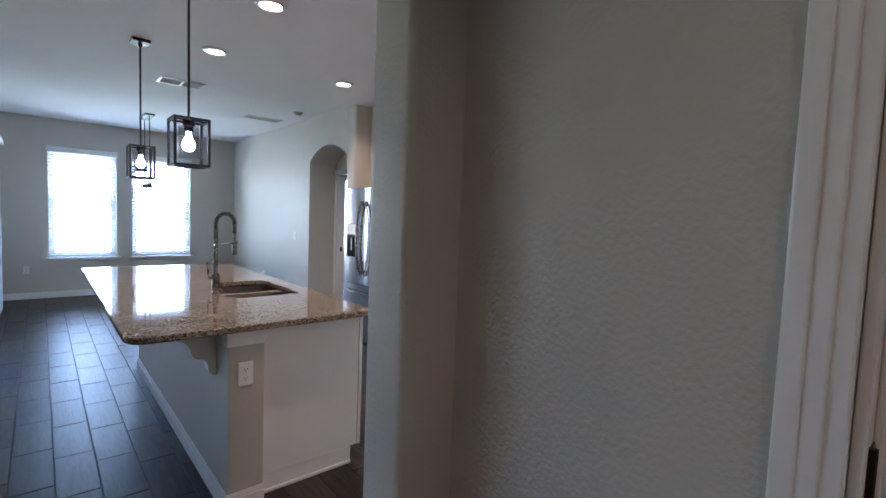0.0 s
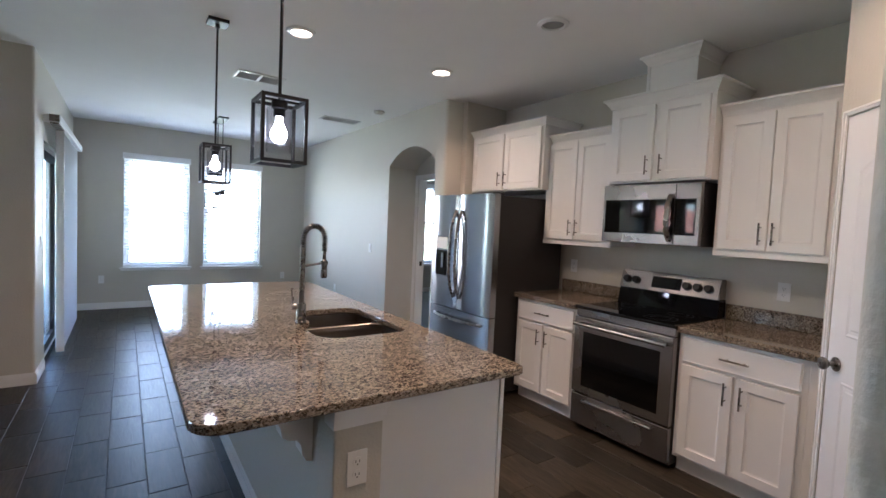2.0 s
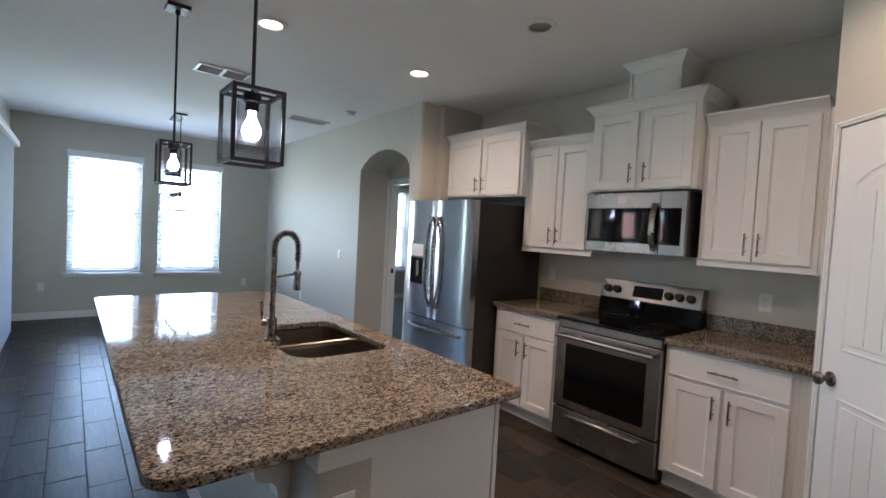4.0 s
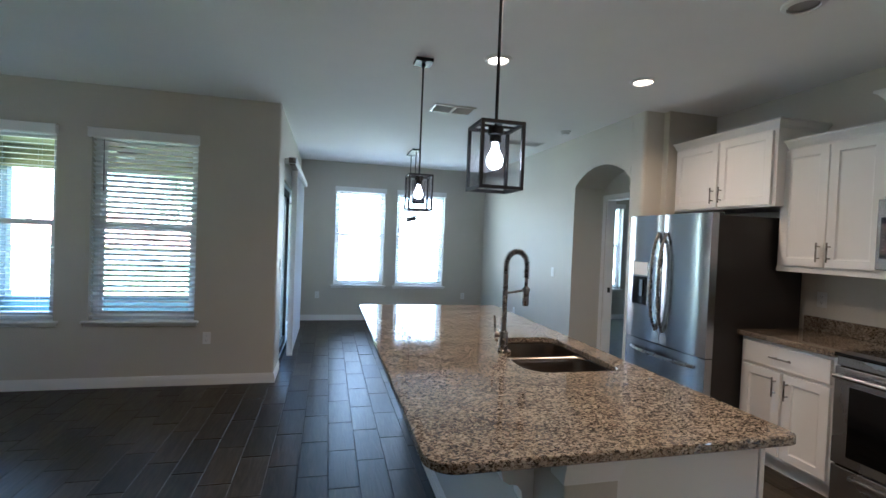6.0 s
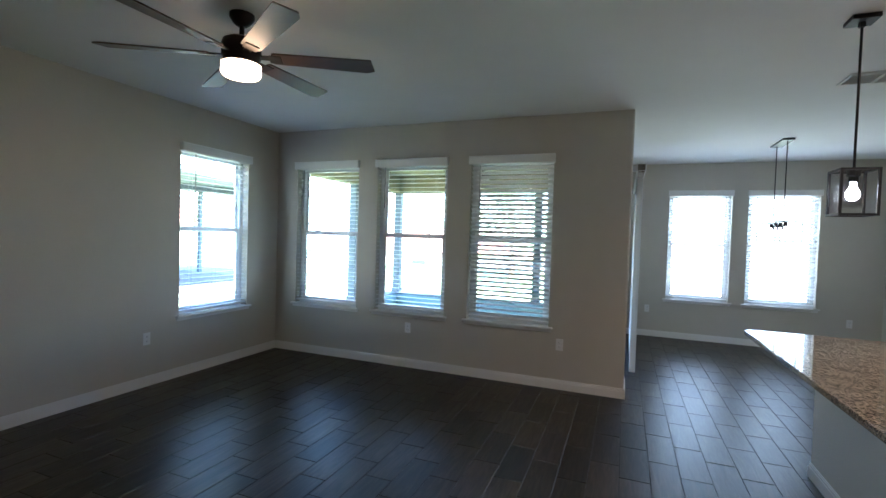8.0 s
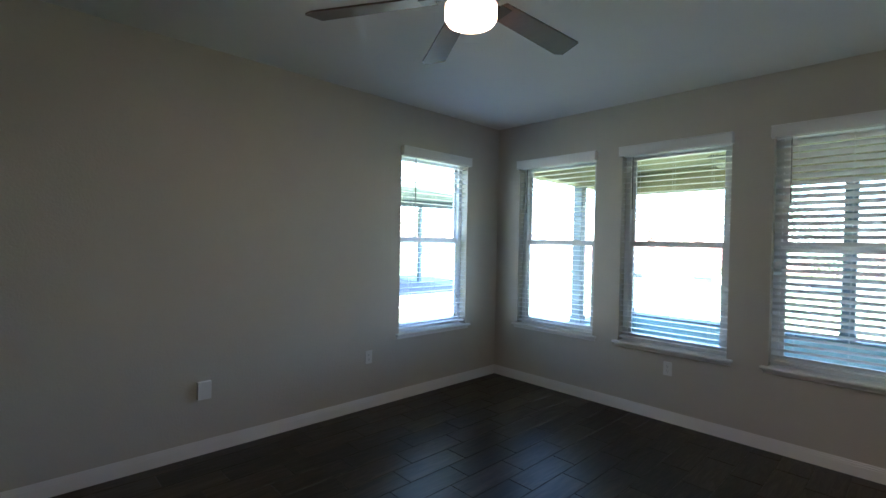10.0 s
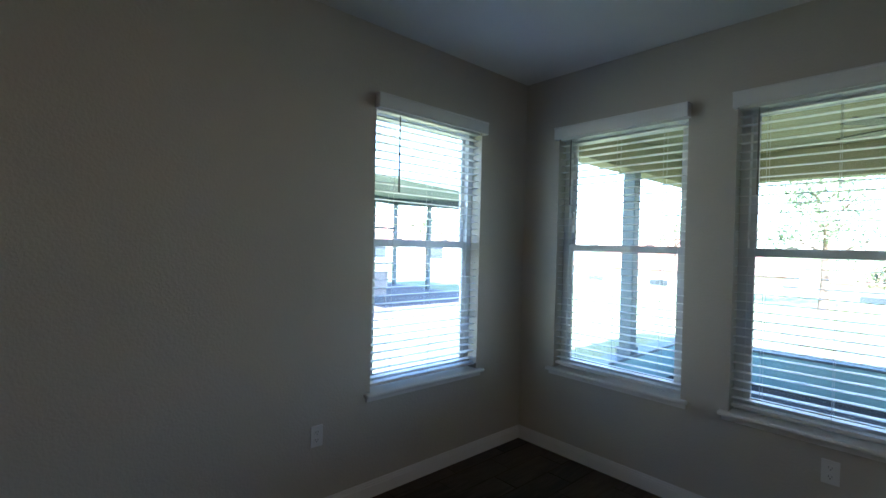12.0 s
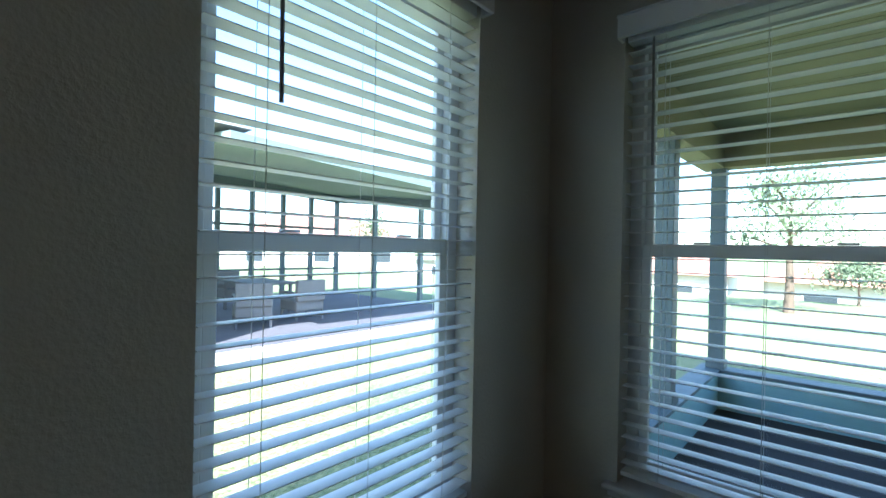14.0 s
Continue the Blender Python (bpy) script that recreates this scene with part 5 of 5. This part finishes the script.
tube(bm, ((fx0 - 0.04, fy0_ + 0.011, fz0 + 0.085), (fx0 - 0.048, fy0_ + 0.013, fz0 + 0.185)), 0.0055, 10)
part("lever", bm, NICKEL, fa, smooth=True)

# ---- outdoors ----
def ground_z(y):
    """The lawn lies level behind the house and falls away to the north."""
    f = max(0.0, min(1.0, (y - 26.0) / 12.0))
    return -0.2 - 2.4 * f * f * (3 - 2 * f)


bm = B()
prev = None
for y in [-900, -40, 0, 13, 20, 24] + [26 + 0.75 * i for i in range(17)] + [45, 90, 900]:
    cur = [bm.verts.new((x, y, ground_z(y))) for x in (-900, -60, -25, -8, 8, 25, 60, 900)]
    if prev:
        for i in range(7):
            bm.faces.new((prev[i], prev[i + 1], cur[i + 1], cur[i]))
    prev = cur
solo("ground", bm, LAWN, "sunlit dry green lawn", "lawn", "structure", smooth=True)
porch = thing("porch", (-5.3, 6.7, -0.2), "covered back porch with posts and a concrete floor", "porch", kind="structure")
PX0, PY1 = -4.95, 10.10
part("slab", bx(PX0 - 0.05, XN - 0.17, YW + 0.17, PY1, -0.2, -0.03, bev=0.01), PORCHFLOOR, porch, "concrete slab with blue sky light put into its teal colour")
part("porch_roof", bx(PX0 - 0.40, XN - 0.17, YW + 0.17, PY1 + 0.35, 2.64, 2.75), ROOFGREY, porch, "porch roof")
for i in range(17):
    part("soffit_board", bx(PX0 - 0.39, XN - 0.172, YW + 0.175 + 0.219 * i, YW + 0.388 + 0.219 * i, 2.62, 2.639, bev=0.003), SOFFIT, porch, "olive cream soffit board")
PBX, PBY = -4.82, 9.96
part("beam", box(bx(PBX - 0.1, PBX + 0.1, YW + 0.17, PBY + 0.1, 2.30, 2.618, bev=0.004), PBX + 0.1, XN - 0.17, PBY - 0.1, PBY + 0.1, 2.30, 2.618, bev=0.004), SOFFIT, porch)
for px, py in ((PBX, 8.45), (PBX + 0.05, PBY), (-2.04, PBY)):
    part("post", box(bx(px - 0.065, px + 0.065, py - 0.065, py + 0.065, 0.372, 2.3, bev=0.006), px - 0.08, px + 0.08, py - 0.08, py + 0.08, 0.372, 0.45, bev=0.004), POSTM, porch)
KW = 0.085
part("knee_wall", box(bx(PBX - KW, PBX + KW, YW + 0.17, PBY + KW, -0.03, 0.345), PBX + KW, XN - 0.17, PBY - KW, PBY + KW, -0.03, 0.345), PORCHFLOOR, porch, "low blue-grey knee wall")
part("wall_cap", box(bx(PBX - KW - 0.015, PBX + KW + 0.015, YW + 0.17, PBY + KW + 0.015, 0.345, 0.372, bev=0.004), PBX + KW + 0.015, XN - 0.17, PBY - KW - 0.015, PBY + KW + 0.015, 0.345, 0.372, bev=0.004), POSTM, porch, "pale cap on the knee wall")
pf = thing("porch_fan", (-2.6, 8.4, 2.62), "dark ceiling fan under the porch roof", "ceiling fan")
part("motor", lathe(B(), [(0.0, 0.0), (0.05, 0.0), (0.02, -0.06), (0.02, -0.14), (0.1, -0.16), (0.1, -0.23), (0.0, -0.25)], (-2.6, 8.4, 2.62), 20), BRONZE, pf, smooth=True)
part("globe", lathe(B(), [(0.09, -0.25), (0.08, -0.31), (0.0, -0.33)], (-2.6, 8.4, 2.62), 20), PLASTIC, pf, smooth=True)
for i in range(5):
    bm = bx(0.1, 0.62, -0.06, 0.06, -0.004, 0.004)
    bmesh.ops.transform(bm, matrix=Matrix.Translation((-2.6, 8.4, 2.43)) @ Matrix.Rotation(radians(72 * i + 10), 4, "Z") @ Matrix.Rotation(radians(10), 4, "X"), verts=bm.verts)
    part("blade", bm, BRONZE, pf)


def gable_roof(bm, x0, x1, y0, y1, z0, z1, over=0.5):
    """Hip roof over a rectangle."""
    a, b, c, d = x0 - over, x1 + over, y0 - over, y1 + over
    k = min(b - a, d - c) / 2
    lo = [bm.verts.new(p) for p in ((a, c, z0), (b, c, z0), (b, d, z0), (a, d, z0))]
    if b - a > d - c:
        r = [bm.verts.new((a + k, (c + d) / 2, z1)), bm.verts.new((b - k, (c + d) / 2, z1))]
        fs = ((lo[0], lo[1], r[1], r[0]), (lo[2], lo[3], r[0], r[1]), (lo[1], lo[2], r[1]), (lo[3], lo[0], r[0]))
    else:
        r = [bm.verts.new(((a + b) / 2, c + k, z1)), bm.verts.new(((a + b) / 2, d - k, z1))]
        fs = ((lo[1], lo[2], r[1], r[0]), (lo[3], lo[0], r[0], r[1]), (lo[0], lo[1], r[0]), (lo[2], lo[3], r[1]))
    for f in fs:
        bm.faces.new(f)
    bm.faces.new(lo[::-1])
    return bm


# neighbour's house with a covered lanai
nb = thing("neighbour_house", (-15, 0, -0.2), "neighbouring cream house with a covered screened lanai", "house")
NX = -10.7
part("wall", bx(-20, NX - 0.4, -6, 7.6, -0.2, 3.2), STUCCO, nb, "cream stucco wall")
part("roof", gable_roof(B(), -20, NX - 0.4, -6, 7.6, 3.22, 5.7), ROOFGREY, nb, "grey tiled hip roof")
# one slab in two colours: shade in the floor, sunlight in the edge
part("lanai_slab", bx(-17.2, NX + 0.1, 7.6, 14.25, -0.2, -0.08), LANAISHADE, nb, "lanai floor with its shade put into a purple-grey colour")
part("slab_edge", bx(NX + 0.1, NX + 0.4, 7.5, 14.3, -0.2, -0.09, bev=0.006), STUCCO, nb, "slab edge coloured pale as a sunlit strip")
LX0, LX1, LY0, LY1 = -17.4, NX + 0.35, 7.65, 14.45


def lanai_under(x, y):
    """Height of the lanai roof's underside, which falls to the north and rises to the west."""
    return 2.93 + 0.62 * (LX1 - x) / (LX1 - LX0) - 0.32 * (y - LY0) / (LY1 - LY0)


bm = B()
va = [bm.verts.new((x, y, lanai_under(x, y) + dz)) for dz in (0.16, 0.0) for x, y in ((LX0, LY0), (LX1, LY0), (LX1, LY1), (LX0, LY1))]
for f in ((0, 1, 2, 3), (4, 5, 6, 7), (0, 1, 5, 4), (1, 2, 6, 5), (2, 3, 7, 6), (3, 0, 4, 7)):
    bm.faces.new([va[i] for i in f])
part("lanai_roof", bm, LANAI, nb, "grey-green lanai roof")
for px, py in [(-16.9, 14.1), (-14.9, 14.1), (-12.9, 14.1)] + [(-16.9, 8.2 + 0.98 * i) for i in range(6)]:
    part("lanai_post", bx(px - 0.06, px + 0.06, py - 0.06, py + 0.06, -0.08, lanai_under(px, py) - 0.001), POSTM, nb, "grey-blue aluminium post")
for z0, z1 in ((0.72, 0.78), (2.02, 2.1)):
    part("lanai_rail", bx(-16.92, -16.88, 8.26, 14.04, z0, z1), POSTM, nb)
for xa, ya, xb, yb in ((-16.9, 14.1, LX1 - 0.4, 14.1), (-16.9, 7.7, -16.9, 14.1)):
    bm = B()
    for (x, y), dx, dy in (((xa, ya), -0.05 if ya != yb else 0, -0.05 if xa != xb else 0), ((xb, yb), -0.05 if ya != yb else 0, -0.05 if xa != xb else 0)):
        for d0 in (1, -1):
            for dz in (-0.24, -0.005):
                bm.verts.new((x + d0 * dx, y + d0 * dy, lanai_under(x, y) + dz))
    bmesh.ops.convex_hull(bm, input=bm.verts)
    part("lanai_beam", bm, POSTM, nb, "grey-blue beam")

ped = thing("outdoor_table", (-14.3, 10.0, -0.08), "low grey outdoor table under the lanai", "table")
part("tabletop", bx(-15.1, -13.5, 9.5, 10.6, 0.58, 0.64, bev=0.01), CASTM, ped)
for sx in (-15.0, -13.6):
    for sy in (9.6, 10.5):
        part("leg", bx(sx - 0.03, sx + 0.03, sy - 0.03, sy + 0.03, -0.08, 0.58), CASTM, ped)


def patio_seat(x, y, rot):
    e = thing("outdoor_chair", (x, y, -0.08), "grey cushioned outdoor chair under the lanai", "chair", rot=rot, group="outdoor chairs")
    part("seat", bx(-0.33, 0.33, -0.33, 0.33, 0.2, 0.42, bev=0.03), CASTM, e, local=True)
    part("backrest", bx(-0.33, 0.33, 0.25, 0.38, 0.4, 0.85, bev=0.03), CASTM, e, local=True)
    for sx in (-0.3, 0.3):
        for sy in (-0.3, 0.3):
            part("leg", bx(sx - 0.02, sx + 0.02, sy - 0.02, sy + 0.02, 0, 0.2), CASTM, e, local=True)
        part("armrest", bx(sx - 0.04, sx + 0.04, -0.33, 0.33, 0.55, 0.6, bev=0.01), CASTM, e, local=True)


patio_seat(-12.6, 10.2, -90), patio_seat(-12.4, 9.0, -110), patio_seat(-15.8, 10.1, 90)


def far_house(x, y, w, d, h, rz, walls, roof, label):
    e = thing("house", (x, y, ground_z(y)), label, "house", rot=rz, group="far houses")
    part("wall", bx(-w / 2, w / 2, -d / 2, d / 2, 0, h), walls, e, local=True)
    part("roof", gable_roof(B(), -w / 2, w / 2, -d / 2, d / 2, h, h + d * 0.24), roof, e, local=True)
    for i in range(3):
        u = -w * 0.34 + i * w * 0.33
        wi = part("window", bx(u - 0.7, u + 0.7, -d / 2 - 0.06, -d / 2 + 0.02, 0.9, 2.1), VINYL, e, local=True)
        part("pane", bx(u - 0.62, u + 0.62, -d / 2 - 0.07, -d / 2 - 0.05, 0.98, 2.02), DARKSHADE, wi, local=True)


far_house(-17, 42, 14, 10, 2.7, 6, STUCCO, ROOFRED, "distant cream house with a red tiled roof")
far_house(0.5, 36, 14, 9, 2.6, -8, STUCCO, ROOFRED, "distant cream house with a pale red roof")
far_house(17, 42, 15, 10, 2.7, 4, STUCCO, ROOFGREY, "distant cream house with a grey roof")
far_house(-42, 30, 16, 11, 2.7, 60, STUCCO, ROOFRED, "distant cream house beyond the lawn")
far_house(-38, 52, 16, 11, 2.7, 30, STUCCO, ROOFGREY, "distant house beyond the lawn")


def tree(x, y, h, spread, seed, label, clumps=900):
    """Tapered trunk, limbs, and a crown of many small leaf blades with gaps."""
    rnd = random.Random(seed)
    e = thing("tree", (x, y, -0.2), label, "tree")
    bm = B()
    fork = h * 0.36
    tube(bm, ((0, 0, 0), (0.02, 0.01, fork * 0.5), (0.0, 0.03, fork), (0.03, 0.0, h * 0.8)), 0.1, 9, radii=(h * 0.035, h * 0.026, h * 0.02, h * 0.006))
    tips = []
    for i in range(9):
        a, z = i * 2.4 + rnd.random(), fork + (h * 0.42) * i / 9
        r = spread * (0.55 + 0.45 * rnd.random()) * (1 - 0.45 * i / 9)
        end = Vector((r * math.cos(a), r * math.sin(a), z + h * (0.12 + 0.14 * rnd.random())))
        tube(bm, ((0, 0, z), end * 0.5 + Vector((0, 0, z * 0.5 + 0.06)), end), 0.03, 6, radii=(h * 0.012, h * 0.008, h * 0.003))
        tips += [end, end * 0.7 + Vector((0, 0, z * 0.3 + 0.1))]
    tips.append(Vector((0, 0, h * 0.9)))
    part("trunk", bm, BARK, e, local=True, smooth=True)
    verts, faces = [], []
    for i in range(clumps * 3):
        t = tips[rnd.randrange(len(tips))]
        p = t + Vector((rnd.gauss(0, 1), rnd.gauss(0, 1), rnd.gauss(0, 0.8))) * spread * 0.2
        s = 0.05 + 0.05 * rnd.random()
        d = Vector((rnd.gauss(0, 1), rnd.gauss(0, 1), rnd.gauss(0, 1))).normalized()
        o = d.orthogonal().normalized()
        b = len(verts)
        verts += [p - d * s, p + o * s * 0.45, p + d * s, p - o * s * 0.45]
        faces += [(b, b + 1, b + 2), (b, b + 2, b + 3)]
    me = bpy.data.meshes.new("crown")
    me.from_pydata([tuple(v) for v in verts], [], faces)
    me.materials.append(LEAF)
    ob = new("crown", me)
    ob.parent = e
    tagged(ob, "sparse green leaves", kind="stuff")


tree(-5.15, 21.5, 4.3, 1.75, 3, "young leafy tree on the lawn")
tree(-3.6, 25.8, 1.5, 1.25, 5, "low round leafy shrub on the lawn", 600)
tree(-14.0, 33.0, 4.2, 2.0, 8, "leafy tree beside a distant house", 600)
tree(-27.0, 24.0, 4.0, 1.9, 9, "leafy tree beyond the neighbour's lanai", 600)

# ---- floor tiles ----
TW, TL, GAP = 0.183, 0.4825, 0.0035
X0, Y0 = -0.4165, 5.283


def tile_bm(bm, x0, x1, y0, y1):
    c = 0.0016
    lo = [bm.verts.new(p) for p in ((x0, y0, -0.009), (x1, y0, -0.009), (x1, y1, -0.009), (x0, y1, -0.009))]
    mi = [bm.verts.new(p) for p in ((x0, y0, -c), (x1, y0, -c), (x1, y1, -c), (x0, y1, -c))]
    hi = [bm.verts.new(p) for p in ((x0 + c, y0 + c, 0), (x1 - c, y0 + c, 0), (x1 - c, y1 - c, 0), (x0 + c, y1 - c, 0))]
    for a, b in ((lo, mi), (mi, hi)):
        for i in range(4):
            bm.faces.new((a[i], a[(i + 1) % 4], b[(i + 1) % 4], b[i]))
    bm.faces.new(hi)


# rooms with tiles: x from, x to, y from, y to
TILED = [(XL, 0.72, -1.6, YW), (0.72, KX, 1.70, 5.47), (XN, 0.72, YW, YF), (0.72, XA, 5.47, YF), (XA, 3.10, AY0, AY1)]
share = B()
tile_bm(share, -TW / 2 + GAP / 2, TW / 2 - GAP / 2, -TL / 2 + GAP / 2, TL / 2 - GAP / 2)
tile_mesh = mesh_of("tile", share, TILE)
joined, near = B(), []
full = (TW - GAP) * (TL - GAP)
for i in range(-25, 23):
    for j in range(-17, 13):
        x, y = X0 + TW * (i + 0.5), Y0 - (TL / 3) * (i % 3) + TL * (j + 0.5)
        a, b, c, d = x - TW / 2 + GAP / 2, x + TW / 2 - GAP / 2, y - TL / 2 + GAP / 2, y + TL / 2 - GAP / 2
        cut = [(max(a, r[0]), min(b, r[1]), max(c, r[2]), min(d, r[3])) for r in TILED]
        cut = [q for q in cut if q[1] - q[0] > 0.006 and q[3] - q[2] > 0.006]
        whole = sum((q[1] - q[0]) * (q[3] - q[2]) for q in cut) > full * 0.985
        if whole and (-1.5 < x < 0.6 and 2.6 < y < 9.8 or -3.4 < x <= -1.5 and 4.2 < y < 6.6):
            near.append((x, y))
        elif whole:
            tile_bm(joined, a, b, c, d)
        else:
            for q in cut:
                tile_bm(joined, *q)
rest = part("tiles", joined, TILE_JOINED, floor)
tagged(rest, "wood-look plank tiles", kind="stuff")
tilt = random.Random(4)
for x, y in near:
    t = new("tile", tile_mesh)
    t.parent, t.location = floor, (x, y, tilt.uniform(-0.0006, 0.0006))
